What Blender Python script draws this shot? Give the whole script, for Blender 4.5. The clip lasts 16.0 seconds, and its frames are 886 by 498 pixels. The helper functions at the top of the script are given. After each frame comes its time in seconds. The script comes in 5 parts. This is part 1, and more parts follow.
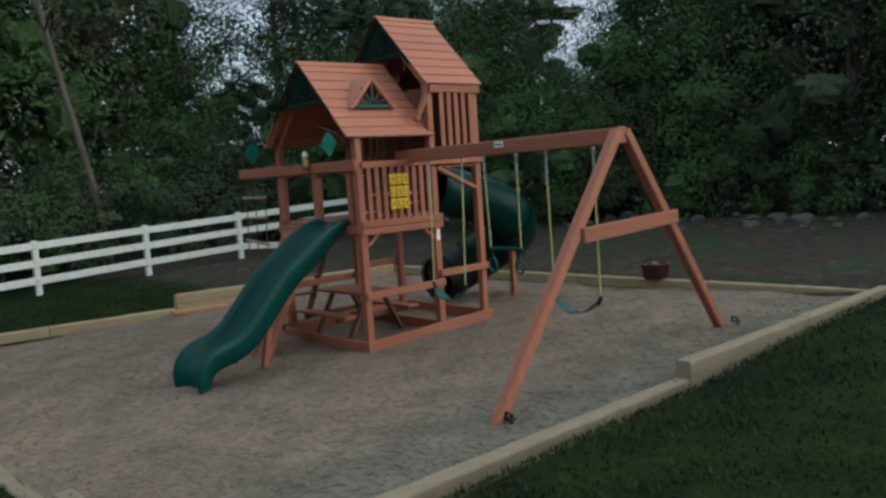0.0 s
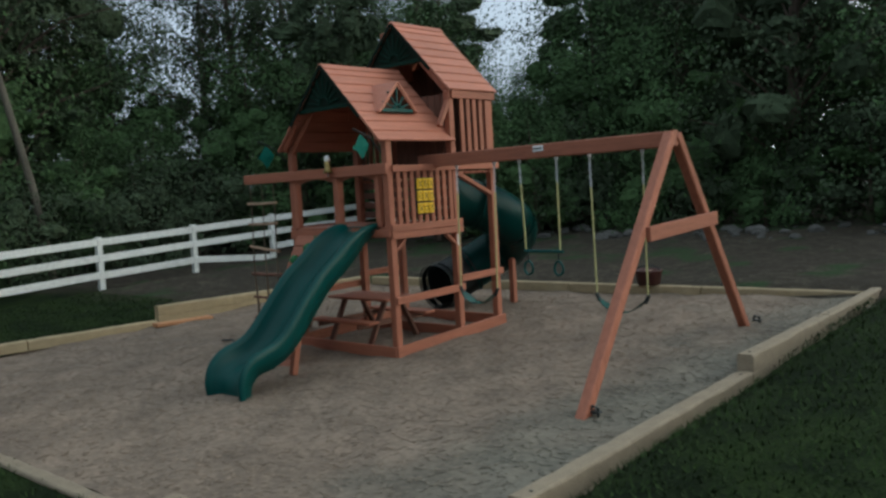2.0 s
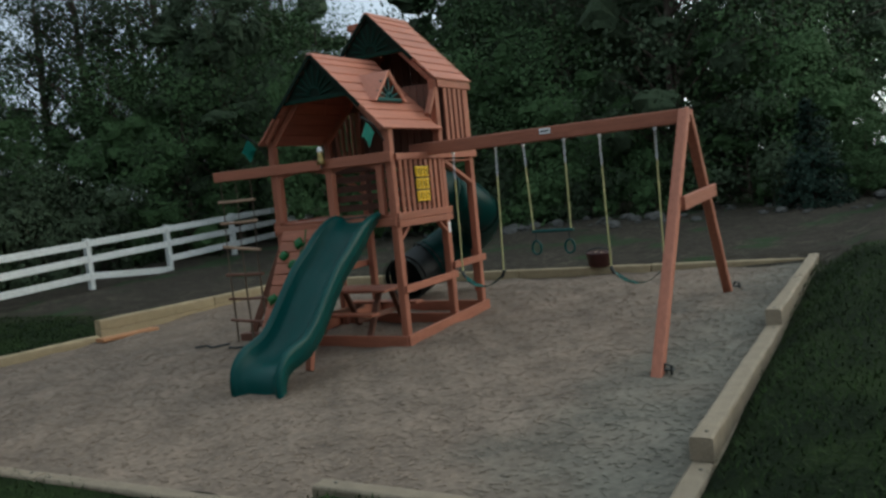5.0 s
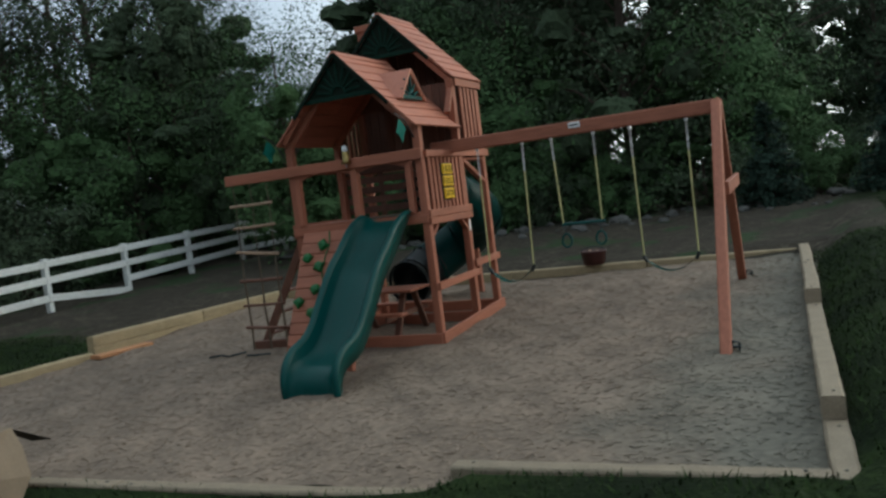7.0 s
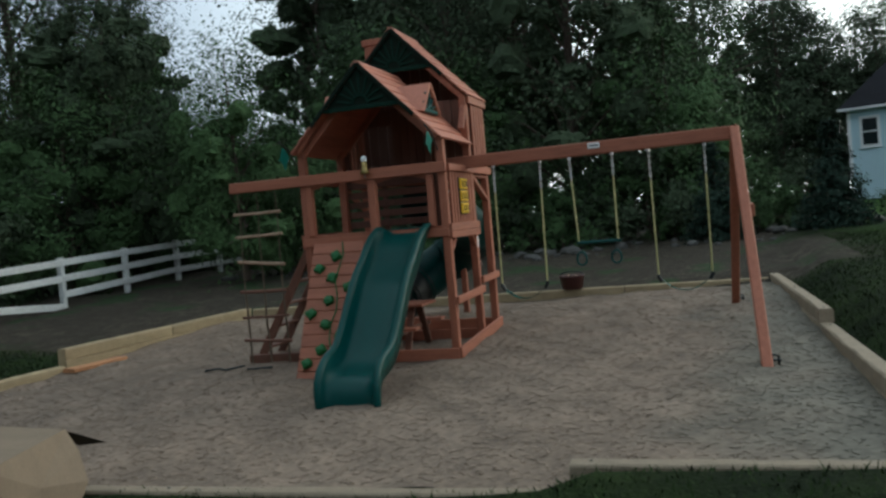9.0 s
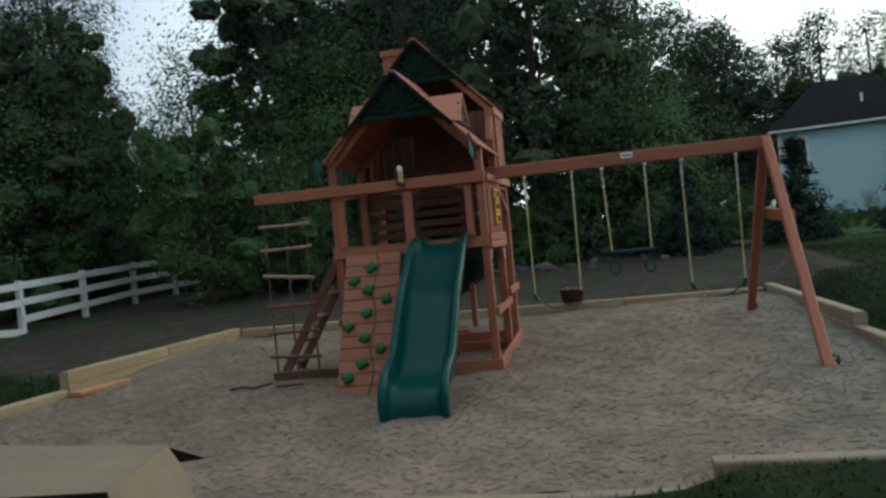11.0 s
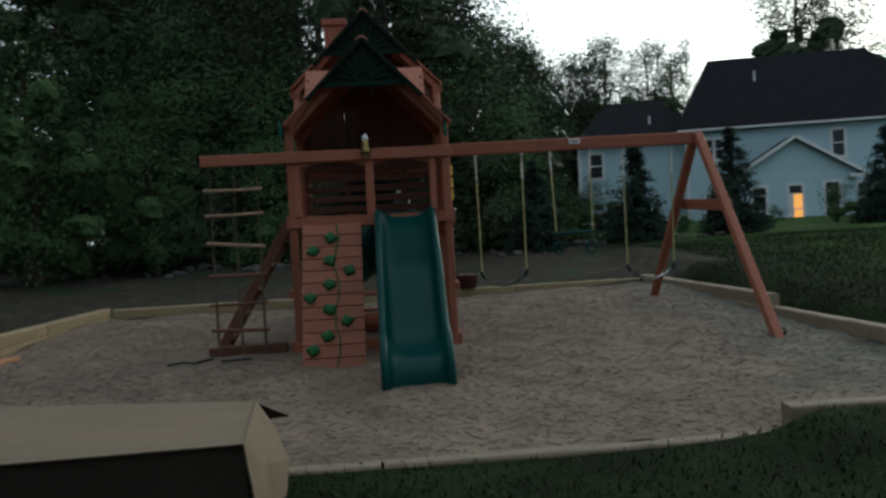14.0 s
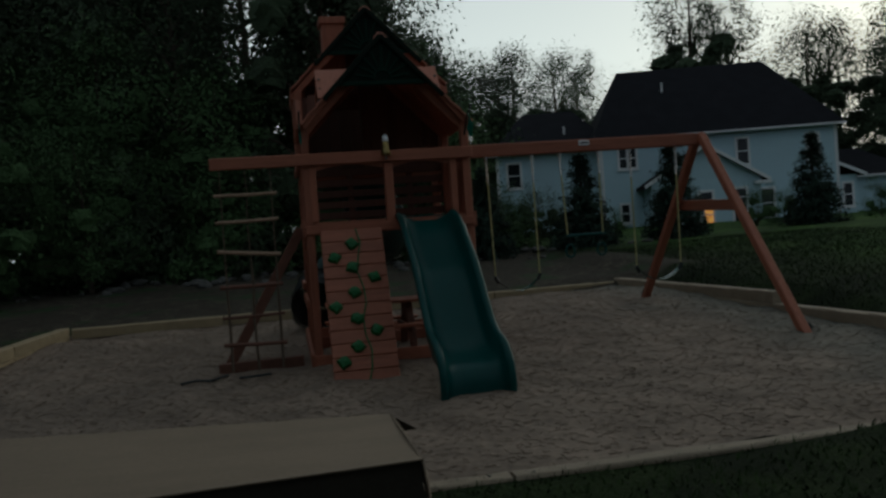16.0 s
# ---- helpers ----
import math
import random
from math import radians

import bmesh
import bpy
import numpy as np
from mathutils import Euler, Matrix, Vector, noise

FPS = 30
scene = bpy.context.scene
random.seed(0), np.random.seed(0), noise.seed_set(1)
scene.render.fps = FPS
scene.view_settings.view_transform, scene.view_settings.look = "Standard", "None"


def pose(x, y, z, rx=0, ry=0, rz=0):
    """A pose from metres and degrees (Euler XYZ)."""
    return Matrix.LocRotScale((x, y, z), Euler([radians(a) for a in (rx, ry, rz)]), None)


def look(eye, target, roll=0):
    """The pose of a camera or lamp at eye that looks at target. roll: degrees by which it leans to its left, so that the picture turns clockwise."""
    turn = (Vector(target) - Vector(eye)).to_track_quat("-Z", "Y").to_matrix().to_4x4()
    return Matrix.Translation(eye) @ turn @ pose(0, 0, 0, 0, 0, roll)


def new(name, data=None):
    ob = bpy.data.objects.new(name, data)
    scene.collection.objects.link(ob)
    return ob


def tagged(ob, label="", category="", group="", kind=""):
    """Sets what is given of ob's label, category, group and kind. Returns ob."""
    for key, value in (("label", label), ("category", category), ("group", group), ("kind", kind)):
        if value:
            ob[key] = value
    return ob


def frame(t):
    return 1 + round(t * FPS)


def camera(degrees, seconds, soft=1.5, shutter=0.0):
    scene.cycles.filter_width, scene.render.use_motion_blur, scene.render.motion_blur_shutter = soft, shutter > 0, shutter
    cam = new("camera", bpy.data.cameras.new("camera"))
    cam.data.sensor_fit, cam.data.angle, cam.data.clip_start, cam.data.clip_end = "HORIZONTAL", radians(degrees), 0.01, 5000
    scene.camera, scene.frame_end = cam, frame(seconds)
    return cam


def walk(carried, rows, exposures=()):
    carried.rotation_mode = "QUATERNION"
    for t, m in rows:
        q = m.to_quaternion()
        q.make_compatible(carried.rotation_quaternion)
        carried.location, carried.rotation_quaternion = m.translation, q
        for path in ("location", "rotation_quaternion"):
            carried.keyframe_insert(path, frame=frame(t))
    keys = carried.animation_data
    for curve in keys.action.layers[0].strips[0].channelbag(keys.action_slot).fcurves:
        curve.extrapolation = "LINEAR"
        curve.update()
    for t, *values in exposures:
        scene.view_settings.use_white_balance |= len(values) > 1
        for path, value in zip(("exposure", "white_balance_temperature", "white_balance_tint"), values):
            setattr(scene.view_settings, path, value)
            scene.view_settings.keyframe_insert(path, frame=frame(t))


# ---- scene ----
cam = camera(55.6, 16.0, soft=2.7, shutter=0.5)
PATH = [
    (0, (7.726, -5.423, 1.968), (6.214, -4.126, 1.788), -3.7),
    (0.5, (7.5, -5.697, 1.935), (6.031, -4.351, 1.756), -3.3),
    (1, (7.292, -5.998, 1.933), (5.857, -4.614, 1.783), -3.3),
    (1.5, (7.026, -6.26, 1.878), (5.635, -4.83, 1.731), -3.3),
    (2, (6.748, -6.48, 1.873), (5.398, -5.012, 1.727), -3.3),
    (2.5, (6.517, -6.724, 1.844), (5.207, -5.221, 1.699), -4.0),
    (3, (6.26, -6.927, 1.801), (5.003, -5.378, 1.649), -4.3),
    (3.5, (6.008, -7.142, 1.788), (4.8, -5.554, 1.647), -4.4),
    (4, (5.783, -7.35, 1.766), (4.641, -5.714, 1.629), -5.5),
    (6.5, (4.287, -8.218, 1.671), (3.397, -6.433, 1.533), -5.4),
    (7, (4.031, -8.348, 1.613), (3.188, -6.538, 1.49), -7.0),
    (7.5, (3.693, -8.42, 1.582), (2.904, -6.587, 1.45), -7.7),
    (8, (3.366, -8.575, 1.575), (2.634, -6.716, 1.479), -6.7),
    (8.5, (3.1, -8.74, 1.549), (2.415, -6.862, 1.482), -5.9),
    (9, (2.745, -8.818, 1.505), (2.136, -6.914, 1.442), -4.9),
    (9.5, (2.423, -8.901, 1.509), (1.861, -6.983, 1.46), -4.5),
    (12, (0.737, -9.24, 1.393), (0.426, -7.264, 1.397), -4.2),
    (12.5, (0.374, -9.336, 1.34), (0.115, -7.352, 1.36), -1.9),
    (13, (0.027, -9.332, 1.303), (-0.083, -7.335, 1.27), -1.5),
    (13.5, (-0.324, -9.219, 1.3), (-0.331, -7.22, 1.249), -1.7),
    (14, (-0.654, -9.176, 1.284), (-0.534, -7.18, 1.232), -3.0),
    (14.5, (-0.978, -9.052, 1.289), (-0.763, -7.065, 1.232), -3.4),
    (15, (-1.291, -8.833, 1.287), (-1.025, -6.851, 1.234), -3.6),
    (15.5, (-1.631, -8.749, 1.278), (-1.314, -6.775, 1.234), -3.7),
    (16, (-1.994, -8.710, 1.271), (-1.621, -6.746, 1.234), -4.0),
]
EXPOSURES = [(t, e - 0.08, 6220, -3) for t, e in ((0, 0.82), (9.5, 0.77), (12.0, 0.78), (13.0, 0.66), (13.5, 0.53), (14.0, 0.2), (14.5, -0.17), (15.0, -0.43), (16.0, -1.02))]
walk(cam, [(t, look(eye, target, roll)) for t, eye, target, roll in PATH], EXPOSURES)

# ---- light ----
world = bpy.data.worlds.new("dusk_sky")
scene.world = world
world.use_nodes = True
wn = world.node_tree.nodes
sky = wn.new("ShaderNodeTexSky")
sky.sky_type = "NISHITA"
sky.sun_disc = False
sky.sun_elevation = radians(18)
sky.sun_rotation = radians(50)
sky.air_density, sky.dust_density, sky.ozone_density = 1.0, 3.0, 1.0
place = wn.new("ShaderNodeTexCoord")
split = wn.new("ShaderNodeSeparateXYZ")
world.node_tree.links.new(place.outputs["Generated"], split.inputs[0])
height = wn.new("ShaderNodeMapRange")  # twilight is paler towards the horizon all round
height.interpolation_type = "SMOOTHSTEP"
height.inputs["From Min"].default_value, height.inputs["From Max"].default_value = 0.0, 0.75
height.inputs["To Min"].default_value, height.inputs["To Max"].default_value = 1.0, 0.0
world.node_tree.links.new(split.outputs[2], height.inputs[0])
cloud = wn.new("ShaderNodeMix")
cloud.data_type = "RGBA"
cloud.inputs["A"].default_value = (4.8, 5.2, 5.8, 1)
side = wn.new("ShaderNodeVectorMath")  # the afterglow lies beyond the neighbouring house
side.operation = "DOT_PRODUCT"
side.inputs[1].default_value = (0.5, 0.866, 0)
world.node_tree.links.new(place.outputs["Generated"], side.inputs[0])
glow = wn.new("ShaderNodeMapRange")
glow.interpolation_type = "SMOOTHSTEP"
glow.inputs["From Min"].default_value, glow.inputs["From Max"].default_value = 0.36, 0.95
world.node_tree.links.new(side.outputs["Value"], glow.inputs[0])
low_sky = wn.new("ShaderNodeMix")
low_sky.data_type = "RGBA"
low_sky.inputs["A"].default_value, low_sky.inputs["B"].default_value = (2.9, 3.1, 3.9, 1), (17.0, 17.2, 17.2, 1)
world.node_tree.links.new(glow.outputs[0], low_sky.inputs["Factor"])
world.node_tree.links.new(low_sky.outputs["Result"], cloud.inputs["B"])
world.node_tree.links.new(height.outputs[0], cloud.inputs["Factor"])
veil = wn.new("ShaderNodeMix")  # thin cloud over the clear sky
veil.data_type = "RGBA"
veil.inputs["Factor"].default_value = 0.78
world.node_tree.links.new(cloud.outputs["Result"], veil.inputs["B"])
world.node_tree.links.new(sky.outputs[0], veil.inputs["A"])
world.node_tree.links.new(veil.outputs["Result"], wn["Background"].inputs[0])
wn["Background"].inputs[1].default_value = 0.12
sun = new("sun", bpy.data.lights.new("sun", "SUN"))
sun.data.energy, sun.data.angle, sun.data.color = 0.4, radians(40), (1.0, 0.92, 0.85)
sun.matrix_world = look((40, 33, 17), (0, 0, 0))


# ---- materials ----
def material(name, base, rough=0.7, metal=0.0, vary=0.25, scale=6.0, stretch=(1, 1, 1), bump=0.2, fine=60.0,
             per_object=0.0, per_island=0.0, stain=None, spec=0.4, coords="Object"):
    """A surface with two scales of variation, a fine relief and, if asked, a tone of its own for each object or island."""
    m = bpy.data.materials.new(name)
    m.use_nodes = True
    nt = m.node_tree
    nd, ln = nt.nodes, nt.links
    bsdf = nd["Principled BSDF"]
    tc = nd.new("ShaderNodeTexCoord")
    mp = nd.new("ShaderNodeMapping")
    mp.inputs["Scale"].default_value = stretch
    ln.new(tc.outputs[coords], mp.inputs[0])
    big = nd.new("ShaderNodeTexNoise")
    big.inputs["Scale"].default_value, big.inputs["Detail"].default_value = scale, 4
    small = nd.new("ShaderNodeTexNoise")
    small.inputs["Scale"].default_value, small.inputs["Detail"].default_value = fine, 3
    for n in (big, small):
        ln.new(mp.outputs[0], n.inputs["Vector"])
    mix = nd.new("ShaderNodeMath")
    mix.operation = "ADD"
    ln.new(big.outputs[0], mix.inputs[0])
    ln.new(small.outputs[0], mix.inputs[1])
    last = mix.outputs[0]
    for amount, source, socket in ((per_object, "ShaderNodeObjectInfo", "Random"), (per_island, "ShaderNodeNewGeometry", "Random Per Island")):
        if amount:
            info = nd.new(source)
            add = nd.new("ShaderNodeMath")
            add.operation = "MULTIPLY_ADD"
            add.inputs[1].default_value = amount
            ln.new(info.outputs[socket], add.inputs[0])
            ln.new(last, add.inputs[2])
            sub = nd.new("ShaderNodeMath")
            sub.operation = "SUBTRACT"
            sub.inputs[1].default_value = amount / 2
            ln.new(add.outputs[0], sub.inputs[0])
            last = sub.outputs[0]
    ramp = nd.new("ShaderNodeMapRange")
    ramp.inputs["From Min"].default_value, ramp.inputs["From Max"].default_value = 0.55, 1.45
    ln.new(last, ramp.inputs[0])
    col = nd.new("ShaderNodeMix")
    col.data_type = "RGBA"
    lo = [max(0.0, c * (1 - vary)) for c in base]
    hi = [min(1.0, c * (1 + vary)) for c in base]
    if stain:
        lo = list(stain)
    col.inputs["A"].default_value, col.inputs["B"].default_value = (*lo, 1), (*hi, 1)
    ln.new(ramp.outputs[0], col.inputs["Factor"])
    ln.new(col.outputs["Result"], bsdf.inputs["Base Color"])
    bsdf.inputs["Roughness"].default_value, bsdf.inputs["Metallic"].default_value = rough, metal
    bsdf.inputs["Specular IOR Level"].default_value = spec
    if bump:
        bp = nd.new("ShaderNodeBump")
        bp.inputs["Strength"].default_value, bp.inputs["Distance"].default_value = bump, 0.01
        ln.new(mix.outputs[0], bp.inputs["Height"])
        ln.new(bp.outputs[0], bsdf.inputs["Normal"])
    return m


CEDAR = (0.31, 0.107, 0.062)
cedar_x = material("cedar_grain_x", CEDAR, 0.62, vary=0.3, scale=3, stretch=(0.8, 9, 9), fine=22, per_object=0.35)
cedar_y = material("cedar_grain_y", CEDAR, 0.62, vary=0.3, scale=3, stretch=(9, 0.8, 9), fine=22, per_object=0.35)
cedar_z = material("cedar_grain_z", CEDAR, 0.62, vary=0.3, scale=3, stretch=(9, 9, 0.8), fine=22, per_object=0.35)
roof_wood = material("roof_cedar", (0.4, 0.15, 0.095), 0.6, vary=0.25, scale=3, stretch=(9, 0.8, 9), fine=22, per_object=0.3)
green_plastic = material("green_slide_plastic", (0.002, 0.05, 0.045), 0.36, vary=0.14, scale=4, bump=0.03, spec=0.2)
leaf_plastic = material("green_vine_plastic", (0.006, 0.1, 0.022), 0.5, vary=0.25, scale=20, bump=0.1)
gable_green = material("dark_green_gable_panel", (0.006, 0.013, 0.008), 0.7, vary=0.2, scale=6, bump=0.1, spec=0.12)
ray_green = material("green_sunburst_rays", (0.006, 0.026, 0.017), 0.7, vary=0.2, scale=6, bump=0.1, spec=0.12)
swing_plastic = material("glossy_swing_belt", (0.03, 0.13, 0.11), 0.24, vary=0.15, scale=8, bump=0.03, spec=0.8)
dark_plastic = material("near_black_plastic", (0.012, 0.016, 0.017), 0.5, vary=0.2, scale=4, bump=0.03)
green_fabric = material("green_pennant", (0.015, 0.2, 0.15), 0.75, vary=0.15, scale=12, bump=0.1)
yellow_plastic = material("yellow_plastic", (0.75, 0.46, 0.02), 0.45, vary=0.1, scale=10, bump=0.03, per_object=0.15)
black_paint = material("black_marking", (0.02, 0.02, 0.02), 0.6, vary=0.2, bump=0)
yellow_coat = material("yellow_chain_coating", (0.42, 0.39, 0.17), 0.5, vary=0.15, scale=30, bump=0.15)
steel = material("galvanised_steel", (0.55, 0.56, 0.57), 0.38, 1.0, vary=0.2, scale=30, bump=0.1)
brass = material("brass", (0.3, 0.22, 0.09), 0.4, 1.0, vary=0.2, scale=30, bump=0.05)
white_paint = material("white_fence_paint", (0.74, 0.74, 0.72), 0.6, vary=0.12, scale=3, stretch=(4, 4, 4), fine=30, per_object=0.15,
                       stain=(0.5, 0.5, 0.47))
white_plain = material("white_trim_paint", (0.75, 0.75, 0.75), 0.5, vary=0.06, bump=0.05)
timber_mat = material("treated_pine", (0.25, 0.195, 0.135), 0.75, vary=0.28, scale=2.2, stretch=(3, 3, 3), fine=24, bump=0.35, per_object=0.35)
timber_yellow = material("fresh_treated_pine", (0.31, 0.238, 0.14), 0.75, vary=0.3, scale=2.2, stretch=(3, 3, 3), fine=24, bump=0.35, per_object=0.35)
timber_red = material("red_border_plank", (0.4, 0.19, 0.09), 0.75, vary=0.25, scale=3, fine=24, bump=0.3)
# cedar darkened so that its colour carries the shade inside the tower
shaded_inner_wood = material("shade_darkened_inner_boards", (0.12, 0.055, 0.038), 0.75, vary=0.3, scale=3, stretch=(9, 9, 0.8), fine=22, per_object=0.4)
dark_wood = material("dark_stained_wood", (0.13, 0.055, 0.035), 0.7, vary=0.3, scale=4, stretch=(2, 2, 2), fine=24, per_object=0.3)
rope_mat = material("weathered_rope", (0.11, 0.08, 0.055), 0.9, vary=0.3, scale=40, fine=200, bump=0.5)
rung_mat = material("pale_wood_rung", (0.32, 0.21, 0.14), 0.7, vary=0.25, scale=5, fine=40, per_object=0.2)
mulch_mat = material("mulch_bed_fines", (0.186, 0.137, 0.102), 0.95, vary=0.55, scale=1.6, fine=17, bump=0.5, coords="Object")
chip_mat = material("mulch_chips", (0.205, 0.152, 0.113), 0.9, vary=0.38, scale=2.6, fine=24, bump=0.05, per_island=0.22)
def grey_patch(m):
    """Darkens the chips towards blue-grey along the lawn side of the bed."""
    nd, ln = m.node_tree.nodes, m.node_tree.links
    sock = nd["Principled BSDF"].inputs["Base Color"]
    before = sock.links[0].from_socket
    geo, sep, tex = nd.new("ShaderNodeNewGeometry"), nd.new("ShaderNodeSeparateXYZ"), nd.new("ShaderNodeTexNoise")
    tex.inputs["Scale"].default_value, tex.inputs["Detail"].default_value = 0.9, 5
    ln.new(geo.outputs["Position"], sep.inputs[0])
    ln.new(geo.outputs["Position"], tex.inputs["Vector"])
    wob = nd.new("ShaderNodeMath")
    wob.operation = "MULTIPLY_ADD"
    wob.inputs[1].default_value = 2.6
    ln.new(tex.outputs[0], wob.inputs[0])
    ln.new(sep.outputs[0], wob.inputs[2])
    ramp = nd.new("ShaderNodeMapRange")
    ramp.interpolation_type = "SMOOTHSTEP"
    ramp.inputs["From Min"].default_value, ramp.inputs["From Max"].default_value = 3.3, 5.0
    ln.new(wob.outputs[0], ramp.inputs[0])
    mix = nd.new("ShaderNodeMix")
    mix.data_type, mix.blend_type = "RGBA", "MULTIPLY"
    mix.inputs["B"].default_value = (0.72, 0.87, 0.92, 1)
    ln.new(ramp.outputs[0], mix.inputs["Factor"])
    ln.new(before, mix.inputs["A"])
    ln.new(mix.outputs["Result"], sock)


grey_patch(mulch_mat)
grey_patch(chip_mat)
bark_mat = material("tree_bark", (0.07, 0.05, 0.038), 0.95, vary=0.45, scale=3, stretch=(3, 3, 0.5), fine=20, bump=0.8)
pale_bark = material("pale_bark", (0.11, 0.095, 0.075), 0.95, vary=0.4, scale=3, stretch=(3, 3, 0.5), fine=20, bump=0.6)
leaf_dark = material("dark_foliage", (0.05, 0.069, 0.039), 0.8, vary=0.55, scale=0.5, fine=7, bump=0, per_island=0.3, spec=0.1)
leaf_mid = material("green_foliage", (0.058, 0.1, 0.04), 0.8, vary=0.5, scale=0.6, fine=8, bump=0, per_island=0.3, spec=0.1)
needle_mat = material("spruce_needles", (0.024, 0.042, 0.03), 0.8, vary=0.4, scale=0.6, fine=4, bump=0, per_island=0.7, spec=0.1)
grass_mat = material("grass_blades", (0.02, 0.036, 0.009), 0.8, vary=0.75, scale=1.8, fine=6, bump=0, per_island=0.4, spec=0.15)
rock_mat = material("grey_rock", (0.075, 0.072, 0.066), 0.9, vary=0.35, scale=4, fine=30, bump=0.6, per_object=0.4)
siding_mat = material("pale_blue_siding", (0.46, 0.61, 0.67), 0.6, vary=0.06, scale=0.5, fine=8, bump=0.05)
shingle_mat = material("dark_roof_shingles", (0.013, 0.013, 0.016), 0.95, vary=0.35, scale=1.5, fine=14, bump=0.5, spec=0.1)
glass_mat = material("window_glass", (0.012, 0.016, 0.02), 0.08, vary=0.1, bump=0, spec=0.4)
carton_mat = material("brown_cardboard", (0.212, 0.157, 0.107), 0.85, vary=0.2, scale=1.5, stretch=(1, 4, 1), fine=40, bump=0.1)
# the same cardboard with shade put into its colour
carton_shaded = material("shade_darkened_cardboard", (0.065, 0.054, 0.039), 0.9, vary=0.25, scale=1.5, stretch=(1, 4, 1), fine=40, bump=0.1)
basket_red = material("dark_red_plastic", (0.05, 0.014, 0.012), 0.5, vary=0.3, scale=10, bump=0.1)

lamp_glow = bpy.data.materials.new("lit_room_glow")
lamp_glow.use_nodes = True
gl = lamp_glow.node_tree.nodes["Principled BSDF"]
gl.inputs["Base Color"].default_value = (0.8, 0.5, 0.2, 1)
gl.inputs["Emission Color"].default_value = (1.0, 0.38, 0.07, 1)
gl.inputs["Emission Strength"].default_value = 0.75


def ground_material():
    """Lawn, with bare earth behind the play bed and along the fence."""
    m = bpy.data.materials.new("lawn_and_earth")
    m.use_nodes = True
    nd, ln = m.node_tree.nodes, m.node_tree.links
    bsdf = nd["Principled BSDF"]
    geo = nd.new("ShaderNodeNewGeometry")
    sep = nd.new("ShaderNodeSeparateXYZ")
    ln.new(geo.outputs["Position"], sep.inputs[0])

    def noise_tex(scale, detail):
        n = nd.new("ShaderNodeTexNoise")
        n.inputs["Scale"].default_value, n.inputs["Detail"].default_value = scale, detail
        ln.new(geo.outputs["Position"], n.inputs["Vector"])
        return n.outputs[0]

    def math_node(op, a, b):
        n = nd.new("ShaderNodeMath")
        n.operation = op
        for i, v in enumerate((a, b)):
            if isinstance(v, (int, float)):
                n.inputs[i].default_value = v
            else:
                ln.new(v, n.inputs[i])
        return n.outputs[0]

    def ramp(v, a, b):
        n = nd.new("ShaderNodeMapRange")
        n.interpolation_type = "SMOOTHSTEP"
        n.inputs["From Min"].default_value, n.inputs["From Max"].default_value = a, b
        ln.new(v, n.inputs[0])
        return n.outputs[0]

    def colour(fac, a, b):
        n = nd.new("ShaderNodeMix")
        n.data_type = "RGBA"
        for key, v in (("A", a), ("B", b)):
            if isinstance(v, tuple):
                n.inputs[key].default_value = (*v, 1)
            else:
                ln.new(v, n.inputs[key])
        ln.new(fac, n.inputs["Factor"])
        return n.outputs["Result"]

    wob = math_node("MULTIPLY", math_node("SUBTRACT", noise_tex(0.5, 4), 0.5), 3.0)
    y = math_node("ADD", sep.outputs[1], wob)
    x = math_node("ADD", sep.outputs[0], wob)
    back = ramp(y, 3.6, 4.6)
    left = ramp(x, 5.2, 4.2)
    side = math_node("MULTIPLY", math_node("MULTIPLY", ramp(x, -5.2, -6.2), ramp(y, 0.8, 2.2)), 1.0)
    earth = math_node("MAXIMUM", math_node("MULTIPLY", back, left), side)
    far = ramp(y, 24, 20)
    earth = math_node("MULTIPLY", earth, far)
    lawn = colour(ramp(noise_tex(1.6, 6), 0.35, 0.68), (0.006, 0.011, 0.003), (0.02, 0.034, 0.008))
    slope = math_node("MULTIPLY", ramp(x, 4.6, 7.5), ramp(y, -1.0, 4.0))  # stronger light on the slope, put into its grass colour
    lawn = colour(slope, lawn, colour(ramp(noise_tex(0.9, 6), 0.35, 0.68), (0.022, 0.055, 0.01), (0.06, 0.12, 0.02)))
    lawn = colour(ramp(noise_tex(32, 3), 0.25, 0.6), (0.005, 0.01, 0.003), lawn)
    dirt = colour(ramp(noise_tex(1.2, 6), 0.35, 0.7), (0.07, 0.06, 0.045), (0.125, 0.106, 0.078))
    dirt = colour(ramp(noise_tex(5, 5), 0.4, 0.62), (0.045, 0.038, 0.028), dirt)
    dirt = colour(ramp(noise_tex(22, 4), 0.35, 0.7), (0.035, 0.029, 0.023), dirt)
    dirt = colour(ramp(noise_tex(0.8, 6), 0.54, 0.66), dirt, (0.03, 0.05, 0.022))  # thin weeds
    ln.new(colour(earth, lawn, dirt), bsdf.inputs["Base Color"])
    bsdf.inputs["Roughness"].default_value = 0.95
    bsdf.inputs["Specular IOR Level"].default_value = 0.1
    bp = nd.new("ShaderNodeBump")
    bp.inputs["Strength"].default_value, bp.inputs["Distance"].default_value = 0.8, 0.03
    ln.new(noise_tex(30, 5), bp.inputs["Height"])
    ln.new(bp.outputs[0], bsdf.inputs["Normal"])
    return m


lawn_mat = ground_material()


# ---- building helpers ----
def finish(ob, smooth=False):
    if smooth:
        for p in ob.data.polygons:
            p.use_smooth = True
    return ob


